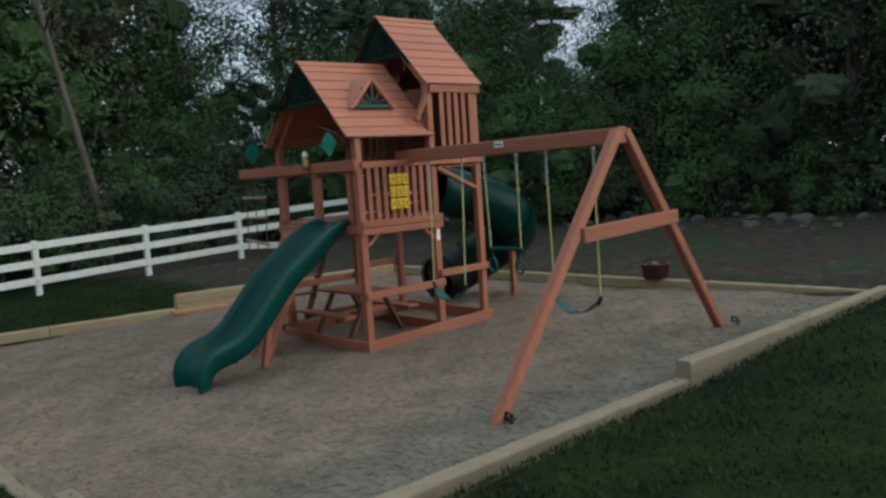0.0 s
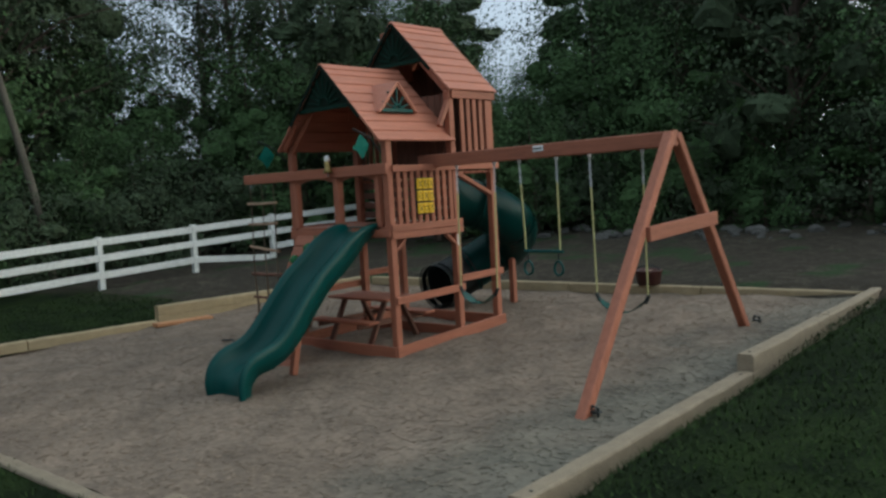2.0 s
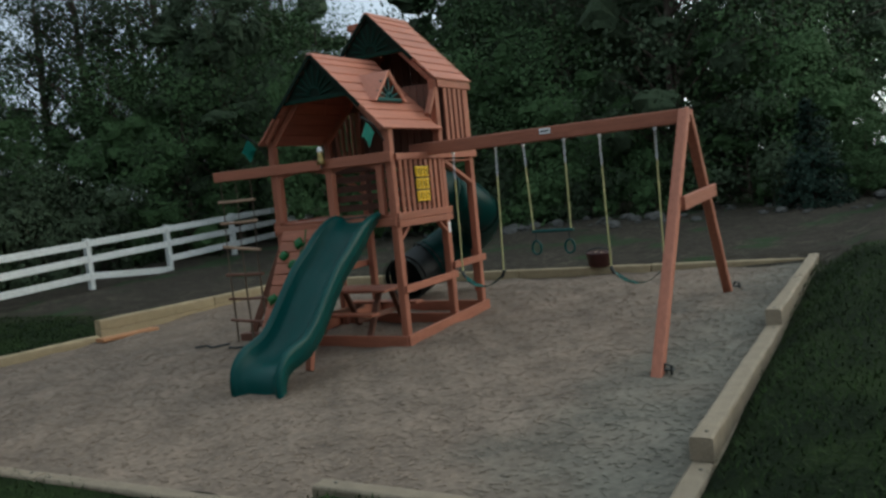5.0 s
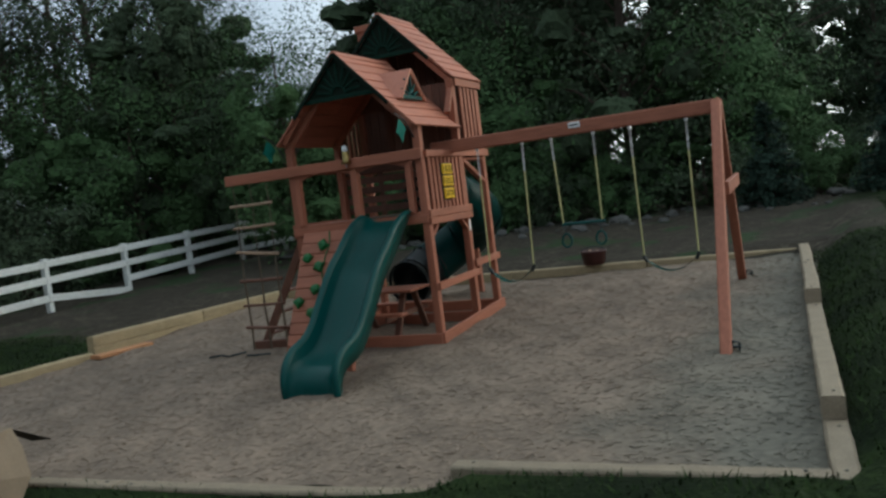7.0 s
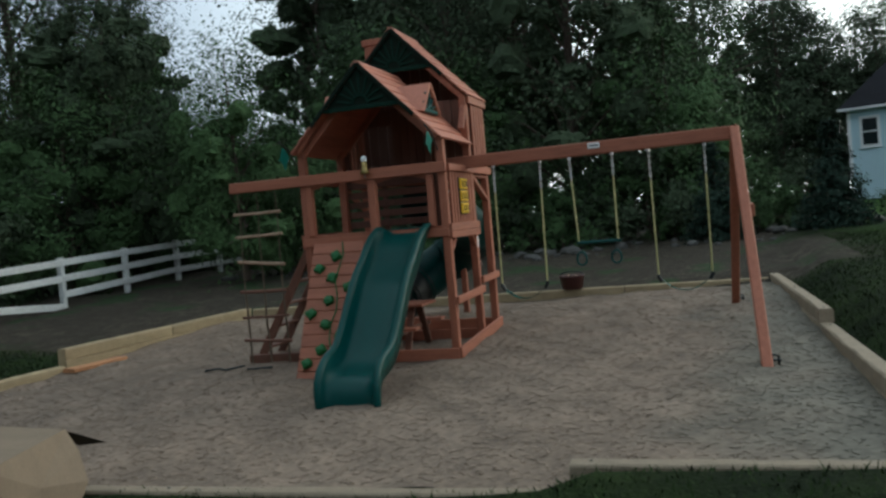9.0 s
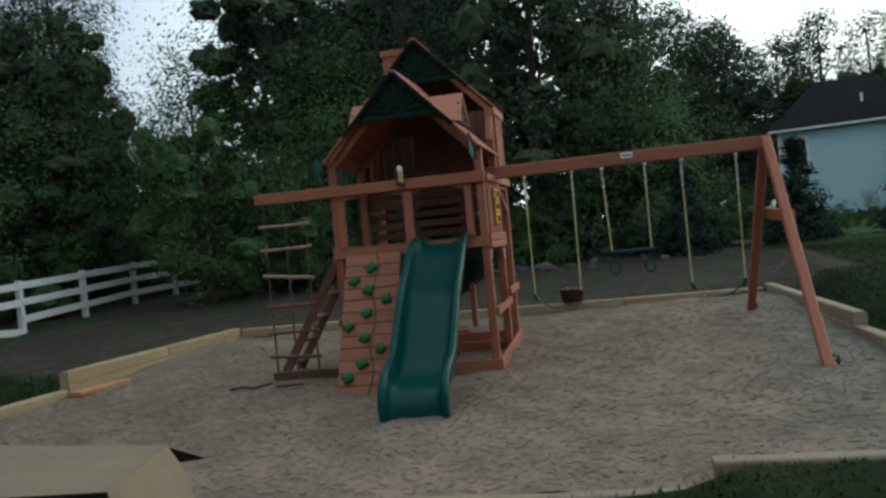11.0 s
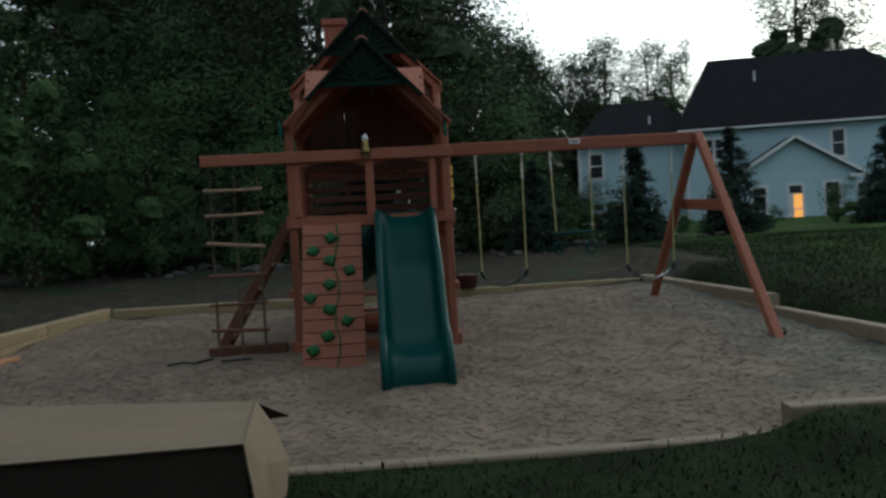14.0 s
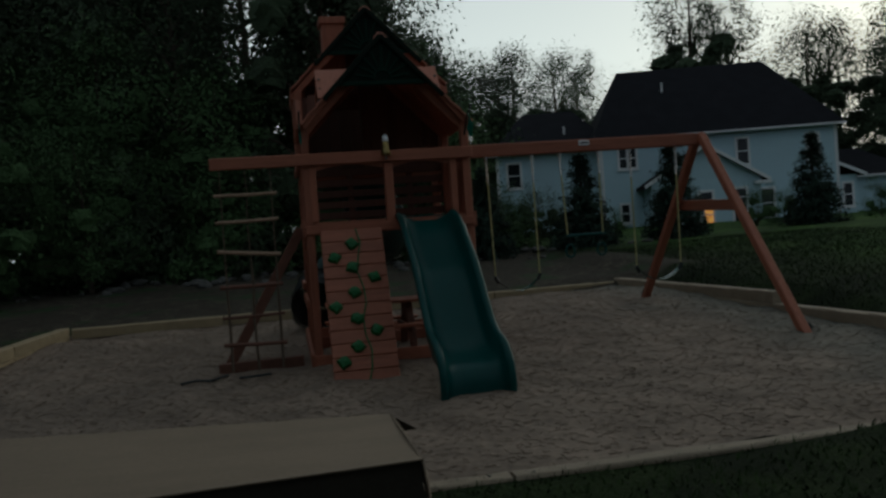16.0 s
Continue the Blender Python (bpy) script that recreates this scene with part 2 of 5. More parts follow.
def part(name, bm, mat, parent=None, label="", smooth=False):
    """Links a bmesh as one mesh object, under a thing or a part."""
    me = bpy.data.meshes.new(name)
    bm.to_mesh(me)
    bm.free()
    me.materials.append(mat)
    ob = new(name, me)
    if parent:
        ob.parent = parent
    if label:
        ob["label"] = label
    return finish(ob, smooth)


def thing(name, label, category, at=(0, 0, 0), group="", kind=""):
    ob = new(name)
    ob.location = at
    ob.empty_display_size = 0.1
    return tagged(ob, label, category, group, kind)


def box(bm, lo, hi, bevel=0.006):
    """A box between two corners, its edges rounded."""
    lo, hi = Vector(lo), Vector(hi)
    r = bmesh.ops.create_cube(bm, size=1, matrix=Matrix.Translation((lo + hi) / 2) @ Matrix.Diagonal((*(hi - lo), 1)))
    if bevel:
        bmesh.ops.bevel(bm, geom=list({e for v in r["verts"] for e in v.link_edges}), offset=bevel, segments=1, affect="EDGES")
    return bm


def boxed(lo, hi, bevel=0.006):
    return box(bmesh.new(), lo, hi, bevel)


def bar(a, b, w, h, up=(0, 0, 1), bevel=0.006, bm=None):
    """A beam from a to b, w wide and h high."""
    a, b = Vector(a), Vector(b)
    d = (b - a).normalized()
    side = d.cross(Vector(up)).normalized()
    top = side.cross(d)
    m = Matrix((side, d, top)).transposed().to_4x4()
    bm = bm or bmesh.new()
    r = bmesh.ops.create_cube(bm, size=1, matrix=Matrix.Translation((a + b) / 2) @ m @ Matrix.Diagonal((w, (b - a).length, h, 1)))
    if bevel:
        bmesh.ops.bevel(bm, geom=list({e for v in r["verts"] for e in v.link_edges}), offset=bevel, segments=1, affect="EDGES")
    return bm


def tube(bm, pts, radius, sides=8, caps=True):
    """A round rod along points; radius: a number or one for each point."""
    pts = [Vector(p) for p in pts]
    rad = [float(r) for r in (radius if isinstance(radius, (list, tuple)) else [radius] * len(pts))]
    rings, ref = [], None
    for i, p in enumerate(pts):
        d = (pts[min(i + 1, len(pts) - 1)] - pts[max(i - 1, 0)]).normalized()
        ref = ref or (Vector((1, 0, 0)) if abs(d.x) < 0.8 else Vector((0, 1, 0)))
        s = (ref - d * ref.dot(d)).normalized()
        ref = s
        u = d.cross(s)
        rings.append([bm.verts.new(p + rad[i] * (math.cos(k * math.tau / sides) * s + math.sin(k * math.tau / sides) * u)) for k in range(sides)])
    for a, b in zip(rings, rings[1:]):
        for k in range(sides):
            bm.faces.new((a[k], a[(k + 1) % sides], b[(k + 1) % sides], b[k]))
    if caps:
        bm.faces.new(rings[0][::-1])
        bm.faces.new(rings[-1])
    return bm


def lathe(bm, profile, centre, sides=14):
    """A turned form from (radius, height) pairs."""
    rings = []
    for r, z in profile:
        rings.append([bm.verts.new((centre[0] + r * math.cos(k * math.tau / sides), centre[1] + r * math.sin(k * math.tau / sides), centre[2] + z)) for k in range(sides)])
    for a, b in zip(rings, rings[1:]):
        for k in range(sides):
            bm.faces.new((a[k], a[(k + 1) % sides], b[(k + 1) % sides], b[k]))
    bm.faces.new(rings[0][::-1])
    bm.faces.new(rings[-1])
    return bm


def prism(bm, outline, axis, lo, hi):
    """An outline in the plane across an axis, drawn out from lo to hi."""
    def at(u, v, w):
        return {"x": (w, u, v), "y": (u, w, v), "z": (u, v, w)}[axis]
    a = [bm.verts.new(at(u, v, lo)) for u, v in outline]
    b = [bm.verts.new(at(u, v, hi)) for u, v in outline]
    bm.faces.new(a[::-1])
    bm.faces.new(b)
    n = len(outline)
    for i in range(n):
        bm.faces.new((a[i], a[(i + 1) % n], b[(i + 1) % n], b[i]))
    bmesh.ops.recalc_face_normals(bm, faces=bm.faces)
    return bm


def soup(name, verts, faces, mat, parent=None, kind=""):
    """One mesh from arrays of corners and faces."""
    me = bpy.data.meshes.new(name)
    verts, faces = np.asarray(verts, np.float32), np.asarray(faces, np.int32)
    k = faces.shape[1]
    me.vertices.add(len(verts))
    me.vertices.foreach_set("co", verts.ravel())
    me.loops.add(faces.size)
    me.loops.foreach_set("vertex_index", faces.ravel())
    me.polygons.add(len(faces))
    me.polygons.foreach_set("loop_start", np.arange(0, faces.size, k, dtype=np.int32))
    me.polygons.foreach_set("use_smooth", np.zeros(len(faces), bool))
    me.update(calc_edges=True)
    me.materials.append(mat)
    ob = new(name, me)
    if parent:
        ob.parent = parent
    if kind:
        ob["kind"] = kind
    return ob


def smooth01(v, a, b):
    t = np.clip((v - a) / (b - a), 0, 1)
    return t * t * (3 - 2 * t)


# ---- ground ----
def mulch_z(x, y):
    return 0.02 * np.clip(x, -0.5, 4.2) + 0.045 * np.maximum(y, -4.2) - 0.1 * smooth01(y, 3.0, 4.7)


def ground_z(x, y):
    """Height of the ground: level play bed, a lawn that climbs to one side, earth that rises behind."""
    x, y = np.asarray(x, float), np.asarray(y, float)
    back = np.where(y > 12, 0.54 + 0.012 * np.minimum(y - 12, 60), 0.045 * np.clip(y, -4.2, 12))
    z = 0.02 * np.clip(x, -0.5, 4.2) + back
    r = np.maximum(x - 4.0, 0)
    rise = 0.19 * smooth01(x, 3.9, 4.3) + 0.055 * np.minimum(r, 9)
    rise = rise * (1 - 0.85 * smooth01(y, 3, 16))
    near = 0.065 * np.clip(x, -1, 12) * smooth01(-y, 4, 7.5)
    step = 0.13 * smooth01(x, 1.55, 2.0) * smooth01(-y, 3.9, 3.98) * (1 - smooth01(-y, 5, 8)) * (1 - smooth01(x, 3.8, 4.6))
    left = 0.03 * smooth01(-x, 6.2, 9.0)
    return z + np.maximum(np.maximum(rise, near), step) + left


def grid_sheet(name, xs, ys, fn, mat, kind):
    gx, gy = np.meshgrid(xs, ys, indexing="ij")
    v = np.stack([gx, gy, fn(gx, gy)], -1).reshape(-1, 3)
    n, m = len(xs), len(ys)
    i, j = np.meshgrid(np.arange(n - 1), np.arange(m - 1), indexing="ij")
    a = (i * m + j).ravel()
    ob = soup(name, v, np.stack([a, a + m, a + m + 1, a + 1], 1), mat)
    return finish(tagged(ob, kind="structure"), True)


def under(x, y):
    inside = smooth01(x, -5.6, -5.4) * smooth01(-x, -3.8, -3.6) * smooth01(y, -3.75, -3.6) * smooth01(-y, -4.8, -4.6)
    wob = 0.02 * np.sin(1.9 * x + 0.7 * y) * np.sin(1.3 * y - 0.4 * x)
    return ground_z(x, y) - 0.22 * inside + wob * (1 - inside)


xs = np.unique(np.concatenate([np.linspace(-900, -30, 18), np.linspace(-30, 30, 181), np.linspace(30, 900, 18)]))
ys = np.unique(np.concatenate([np.linspace(-900, -16, 18), np.linspace(-16, 40, 169), np.linspace(40, 900, 18)]))
ground = grid_sheet("ground", xs, ys, under, lawn_mat, "structure")
tagged(ground, "dark green mown lawn with bare brown earth behind the bed", "ground")


def bed_z(x, y):
    bumps = 0.018 * np.sin(3.1 * x + 1.7 * y) * np.sin(2.3 * y - 1.1 * x) + 0.011 * np.sin(9 * x) * np.sin(8 * y + x)
    return mulch_z(x, y) + bumps


bed = grid_sheet("mulch_bed", np.linspace(-5.8, 4.0, 197), np.linspace(-3.9, 4.95, 179), bed_z, mulch_mat, "structure")
for vert in bed.data.vertices:
    vert.co.x = max(min(vert.co.x, 3.985 - 0.0425 * (vert.co.y + 3.9)), -5.8 + 0.068 * (vert.co.y + 3.75))
tagged(bed, "pale brown wood-chip mulch filling the play bed", "mulch")


def scatter_chips(n, rng):
    """Loose chips lying at all angles on the bed."""
    x, y = rng.uniform(-5.6, 3.85, n), rng.uniform(-3.8, 4.85, n)
    z = bed_z(x, y)
    l, w, h = rng.uniform(0.01, 0.032, n), rng.uniform(0.004, 0.011, n), rng.uniform(0.0006, 0.0017, n)
    yaw, tip, roll = rng.uniform(0, math.tau, n), rng.normal(0, 0.09, n), rng.normal(0, 0.1, n)
    base = np.array([[-1, -1, 0], [1, -1, 0], [1, 1, 0], [-1, 1, 0], [-1, -1, 2], [1, -1, 2], [1, 1, 2], [-1, 1, 2]], float)
    p = base[None] * np.stack([l, w, h], 1)[:, None]
    px, py, pz = p[..., 0], p[..., 1], p[..., 2]
    py, pz = py * np.cos(roll)[:, None] - pz * np.sin(roll)[:, None], py * np.sin(roll)[:, None] + pz * np.cos(roll)[:, None]
    px, pz = px * np.cos(tip)[:, None] - pz * np.sin(tip)[:, None], px * np.sin(tip)[:, None] + pz * np.cos(tip)[:, None]
    c, s = np.cos(yaw)[:, None], np.sin(yaw)[:, None]
    v = np.stack([x[:, None] + c * px - s * py, y[:, None] + s * px + c * py, z[:, None] + 0.0025 + pz], -1).reshape(-1, 3)
    f = np.array([[4, 5, 6, 7], [0, 1, 5, 4], [1, 2, 6, 5], [2, 3, 7, 6], [3, 0, 4, 7]])
    faces = (np.arange(n)[:, None, None] * 8 + f[None]).reshape(-1, 4)
    ob = soup("mulch_chips", v, faces, chip_mat, kind="stuff")
    return tagged(ob, "loose pale brown wood chips scattered over the bed", "mulch chips", kind="stuff")


scatter_chips(20000, np.random.default_rng(3))


def scatter_grass(n, rng):
    """Short blades on the lawn round the bed."""
    x, y = rng.uniform(-10.5, 9.5, n), rng.uniform(-6.8, 9.0, n)
    inside = (x > -5.75) & (x < 4.08 - 0.045 * (y + 3.9)) & (y > -3.95) & (y < 5.1)
    earth = ((y > 4.2) & (x < 4.8)) | ((x < -5.8) & (y > 1.5))
    keep = ~inside & ~earth
    x, y = x[keep], y[keep]
    n = len(x)
    z = under(x, y)
    h, w = rng.uniform(0.025, 0.07, n), rng.uniform(0.004, 0.01, n)
    yaw, lean = rng.uniform(0, math.tau, n), rng.uniform(0.5, 1.3, n)
    c, s = np.cos(yaw), np.sin(yaw)
    tip = np.stack([x + c * h * np.sin(lean), y + s * h * np.sin(lean), z + h * np.cos(lean)], 1)
    a = np.stack([x - s * w, y + c * w, z - 0.005], 1)
    b = np.stack([x + s * w, y - c * w, z - 0.005], 1)
    v = np.stack([a, b, tip], 1).reshape(-1, 3)
    ob = soup("lawn_grass", v, np.arange(3 * n).reshape(-1, 3), grass_mat)
    return tagged(ob, "short dark green lawn grass", "grass", kind="stuff")


scatter_grass(240000, np.random.default_rng(4))


# ---- timber border ----
timber_seed = random.Random(17)


def border_timber(a, b, top, label="weathered yellow treated-pine border timber", w=0.14, h=0.145, mat=None):
    """A squared timber from a to b in plan, its top at a height: rounded worn arrises, a slight bow, sawn ends and spike heads."""
    l = Vector((b[0] - a[0], b[1] - a[1], 0))
    half, n = l.length / 2, max(4, int(l.length / 0.16))
    rng = timber_seed
    bow, c = rng.uniform(-0.008, 0.008), min(0.02, h * 0.3)
    outline = [(-w / 2, -h), (w / 2, -h), (w / 2, -c), (w / 2 - c * 0.35, -c * 0.35), (w / 2 - c, 0), (-w / 2 + c, 0), (-w / 2 + c * 0.35, -c * 0.35), (-w / 2, -c)]
    bm = bmesh.new()
    rings = []
    for i in range(n + 1):
        k = 2 * i / n - 1
        chew = [rng.uniform(-0.004, 0.004) for _ in outline]
        rings.append([bm.verts.new((k * half, y + bow * (1 - k * k) + q, z + (0.7 * q if z > -h else 0))) for (y, z), q in zip(outline, chew)])
    for p, q in zip(rings, rings[1:]):
        for j in range(8):
            bm.faces.new((p[j], p[(j + 1) % 8], q[(j + 1) % 8], q[j]))
    bm.faces.new(rings[0][::-1])
    bm.faces.new(rings[-1])
    bmesh.ops.recalc_face_normals(bm, faces=bm.faces)
    ob = part("border_timber", bm, mat or timber_mat)
    ob.matrix_basis = pose((a[0] + b[0]) / 2, (a[1] + b[1]) / 2, top, 0, 0, math.degrees(math.atan2(l.y, l.x)))
    if h > 0.1 and "topmost" not in label and "lower" not in label:
        for x in (-half + 0.12, half - 0.12):
            part("spike_head", lathe(bmesh.new(), [(0.011, -0.002), (0.011, 0.003), (0.006, 0.005)], (x, rng.uniform(-0.02, 0.02), 0.0), 8), dark_plastic, ob, "rusty spike head")
    return tagged(ob, label, "border timber", "timbers round the play bed")


def timber_run(a, b, top, step=2.44, label="weathered yellow treated-pine border timber", mat=None):
    a, b = Vector(a), Vector(b)
    n = max(1, round((b - a).length / step))
    for i in range(n):
        border_timber(a.lerp(b, (i + 0.004) / n), a.lerp(b, (i + 0.996) / n), top, label, mat=mat)


RIGHT = [(4.0, -3.96), (3.945, -2.96), (3.8, 0.46), (3.62, 4.98)]
timber_run(RIGHT[0], RIGHT[1], 0.012)
timber_run(RIGHT[1], RIGHT[2], 0.155, 3.6)
timber_run(RIGHT[2], RIGHT[3], 0.3)
timber_run(RIGHT[1], RIGHT[3], 0.007, 2.44, "lower border timber half buried in the lawn")
timber_run(RIGHT[2], RIGHT[3], 0.152, 2.44, "middle border timber below the topmost one")
timber_run((1.84, -3.87), (3.93, -3.87), 0.015)
timber_run((1.84, -3.86), (3.93, -3.86), -0.133, 2.44, "lower border timber half buried in the lawn")
timber_run((-6.0, -4.12), (1.82, -3.93), -0.15, 2.6)
timber_run((-5.75, -3.75), (-5.45, 0.05), 0.06, 2.1, mat=timber_yellow)
timber_run((-5.45, 0.07), (-5.2, 4.35), 0.13, 2.2, "lower border timber half buried in mulch", timber_yellow)
timber_run((-5.45, 0.07), (-5.2, 4.35), 0.278, 2.2, "fresh yellow treated-pine border timber on a lower one", timber_yellow)
timber_run((-5.12, 4.42), (3.53, 4.93), 0.25, 2.44, mat=timber_yellow)
border_timber((-5.2, -0.1), (-5.1, 0.8), 0.045, "reddish plank lying against the border timbers", 0.2, 0.05, timber_red)


# ---- play tower ----
XL, XR, XM = -1.75, 0.02, -0.865
YF, YM, YB = 0.0, 1.17, 1.9
DECK = 1.47


def upright(parent, x, y, z0, z1, w=0.088, name="post"):
    return part(name, boxed((x - w / 2, y - w / 2, z0), (x + w / 2, y + w / 2, z1), 0.008), cedar_z, parent)


def board(parent, name, lo, hi, mat, bevel=0.005, label=""):
    return part(name, boxed(lo, hi, bevel), mat, parent, label)


def roof_slope(parent, ridge_z, eave_z, y0, y1, side, boards=8):
    """One slope of boards that run along the ridge, each lapped over the one below."""
    run = 0.9
    drop = ridge_z - eave_z
    slope = math.hypot(run, drop)
    d = Vector((side * run / slope, 0, -drop / slope))
    n = Vector((side * drop / slope, 0, run / slope))
    for i in range(boards):
        a = Vector((XM, 0, ridge_z)) + d * (slope * i / boards)
        b = Vector((XM, 0, ridge_z)) + d * (slope * (i + 1) / boards + 0.006)
        bm = bmesh.new()
        lift = 0.009
        pts = [a - n * 0.004, b + n * lift - n * 0.004, b + n * (lift + 0.016), a + n * 0.014]
        prism(bm, [(p.x, p.z) for p in pts], "y", y0, y1)
        part("roof_board", bm, roof_wood, parent)


def sunburst(parent, centre, radius, plane, spokes=7):
    """A half wheel of green spokes under a gable; plane: the axis that it faces."""
    cx, cy, cz = centre

    def place(a, r):
        u, v = r * math.cos(a), r * math.sin(a)
        return (cx, cy + u, cz + v) if plane == "x" else (cx + u, cy, cz + v)
    arc = [place(math.pi * k / 16, radius * 0.2) for k in range(17)]
    hub = part("sunburst", tube(bmesh.new(), arc, 0.018, 6), green_plastic, parent, "green plastic sunburst under the gable")
    for i in range(spokes):
        a = math.pi * (i + 0.5) / spokes
        part("spoke", bar(place(a, radius * 0.16), place(a, radius), 0.022, 0.022, (1, 0, 0) if plane == "x" else (0, 1, 0), 0.003), green_plastic, hub)
    return hub


def dormer(parent, side):
    xf = XM + side * 0.63
    zb, zt, y0, y1 = 2.79, 3.11, 0.2, 0.74
    ym = (y0 + y1) / 2
    xin = XM + side * 0.22
    dz = zt - zb
    for s in (-1, 1):
        ye = ym + s * (y1 - y0) / 2
        bm = bmesh.new()
        top_in, top_out = Vector((xin, ym, zt)), Vector((xf + side * 0.03, ym, zt))
        low_out = Vector((xf + side * 0.03, ye + s * 0.03, zb - 0.03))
        low_in = Vector((XM + side * 0.55, ye + s * 0.03, zb - 0.02))
        up = Vector((0, s * dz, abs(ye - ym))).normalized() * 0.02
        vs = [bm.verts.new(p) for p in (top_in, top_out, low_out, low_in)] + [bm.verts.new(p + up) for p in (top_in, top_out, low_out, low_in)]
        for f in ((0, 1, 2, 3), (7, 6, 5, 4), (0, 4, 5, 1), (1, 5, 6, 2), (2, 6, 7, 3), (3, 7, 4, 0)):
            bm.faces.new([vs[k] for k in f])
        bmesh.ops.recalc_face_normals(bm, faces=bm.faces)
        part("dormer_roof", bm, roof_wood, parent)
        part("dormer_trim", bar((xf, ym, zt - 0.02), (xf, ye, zb), 0.03, 0.045, (1, 0, 0)), cedar_y, parent)
    board(parent, "dormer_sill", (xf - 0.015, y0 + 0.02, zb - 0.02), (xf + 0.015, y1 - 0.02, zb + 0.025), green_plastic, label="green plastic sill")
    sunburst(parent, (xf, ym, zb + 0.02), 0.24, "x", 5)


def play_tower():
    t = thing("play_tower", "red-stained cedar two-storey play tower with gabled roofs", "play tower", (XM, 0.9, 0))
    t.matrix_basis = Matrix()
    g = lambda x, y: float(mulch_z(x, y))  # noqa: E731
    # corner posts
    for x in (XR - 0.044, XL + 0.044):
        upright(t, x, 0.044, g(x, 0) - 0.1, 2.47)
        upright(t, x, YM - 0.044, g(x, 1.1) - 0.1, 3.02)
        upright(t, x, YB - 0.044, g(x, 1.9) - 0.1, 3.02)
    # doubled front posts above and below the deck
    for x in (-0.172, -1.645):
        upright(t, x, 0.036, DECK, 2.05, 0.075)
    upright(t, -0.86, 0.03, 1.38, 2.06, 0.09)
    # base boards
    for x0, x1 in ((XR, XR + 0.036), (XL - 0.036, XL)):
        part("base_board", bar(((x0 + x1) / 2, -0.03, g(0, 0) + 0.05), ((x0 + x1) / 2, YB + 0.03, g(0, 1.9) + 0.06), 0.036, 0.14), cedar_y, t)
    for y in (-0.02, YM, YB + 0.02):
        part("base_board", bar((XL, y, g(0, y) + 0.045), (XR, y, g(0, y) + 0.05), 0.036, 0.13), cedar_x, t)
    # deck
    n = 8
    for i in range(n):
        y0 = YF + 0.02 + i * (YM - 0.04) / n
        board(t, "deck_board", (XL + 0.01, y0, DECK - 0.03), (XR - 0.01, y0 + (YM - 0.04) / n - 0.008, DECK), cedar_x)
    for x0, x1 in ((XR, XR + 0.03), (XL - 0.03, XL)):
        board(t, "deck_fascia", (x0, 0.0, 1.325), (x1, YM + 0.03, 1.402), cedar_y)
        board(t, "deck_fascia", (x0, 0.0, 1.408), (x1, YM + 0.03, 1.49), cedar_y)
    for y in (-0.03, YM):
        board(t, "deck_fascia", (XL, y, 1.35), (XR, y + 0.03, 1.44), cedar_x)
    for x in (-1.3, -0.43):
        part("deck_joist", bar((x, 0.02, 1.39), (x, YM - 0.02, 1.39), 0.036, 0.09), cedar_y, t)
    # railings at both sides
    for x, mats in ((XR, 1), (XL, -1)):
        xo = x + 0.005 * mats
        board(t, "top_rail", (min(xo, xo + 0.035 * mats), 0.05, 2.075), (max(xo, xo + 0.035 * mats), YM + 0.03, 2.15), cedar_y)
        board(t, "top_rail", (min(xo, xo + 0.035 * mats), YM + 0.03, 2.075), (max(xo, xo + 0.035 * mats), YB + 0.03, 2.165), cedar_y)
        for i in range(9):
            if mats < 0:
                continue
            y = 0.155 + i * 0.108
            board(t, "rail_slat", (xo - 0.012, y - 0.03, 1.47), (xo + 0.012, y + 0.03, 2.09), cedar_z)
        for i in range(5):
            y = 1.3 + i * 0.118
            board(t, "wall_slat", (xo - 0.012, y - 0.034, 2.12), (xo + 0.012, y + 0.034, 2.95), cedar_z)
        board(t, "wall_plate", (min(xo, xo + 0.03 * mats), YM - 0.06, 2.93), (max(xo, xo + 0.03 * mats), YB + 0.02, 3.02), cedar_y)
        part("low_rail", bar((xo + 0.02 * mats, 0.0, 0.635), (xo + 0.02 * mats, YM, 0.655), 0.036, 0.085), cedar_y, t)
        part("low_rail", bar((xo + 0.02 * mats, YM - 0.06, 0.765), (xo + 0.02 * mats, YB + 0.02, 0.775), 0.036, 0.085), cedar_y, t)
        part("knee_brace", bar((x - 0.04 * mats, YM + 0.02, 2.04), (x - 0.04 * mats, YB - 0.08, 1.76), 0.05, 0.07, (1, 0, 0)), cedar_y, t)
        part("knee_brace", bar((x - 0.04 * mats, YM - 0.02, 2.98), (x - 0.04 * mats, 0.93, 2.6), 0.05, 0.07, (1, 0, 0)), cedar_y, t)
        part("arch_brace", bar((x - 0.03 * mats, 0.09, 1.2), (x - 0.03 * mats, 0.24, 1.32), 0.04, 0.06, (1, 0, 0)), cedar_y, t)
        part("arch_brace", bar((x - 0.03 * mats, YM - 0.09, 1.2), (x - 0.03 * mats, YM - 0.24, 1.32), 0.04, 0.06, (1, 0, 0)), cedar_y, t)
    # front beam with the arched headers below it
    part("front_beam", boxed((-2.66, -0.045, 2.055), (XR + 0.02, 0.0, 2.175), 0.008), cedar_x, t)
    for x0, x1 in ((-1.6, -0.91), (-0.81, -0.21)):
        k = 10
        low = [(x0 + (x1 - x0) * i / k, 2.0 + 0.055 * math.sin(math.pi * i / k)) for i in range(k + 1)]
        bm = prism(bmesh.new(), low + [(x1, 2.075), (x0, 2.075)], "y", 0.002, 0.035)
        part("arched_header", bm, cedar_x, t)
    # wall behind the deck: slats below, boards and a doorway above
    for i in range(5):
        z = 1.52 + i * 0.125
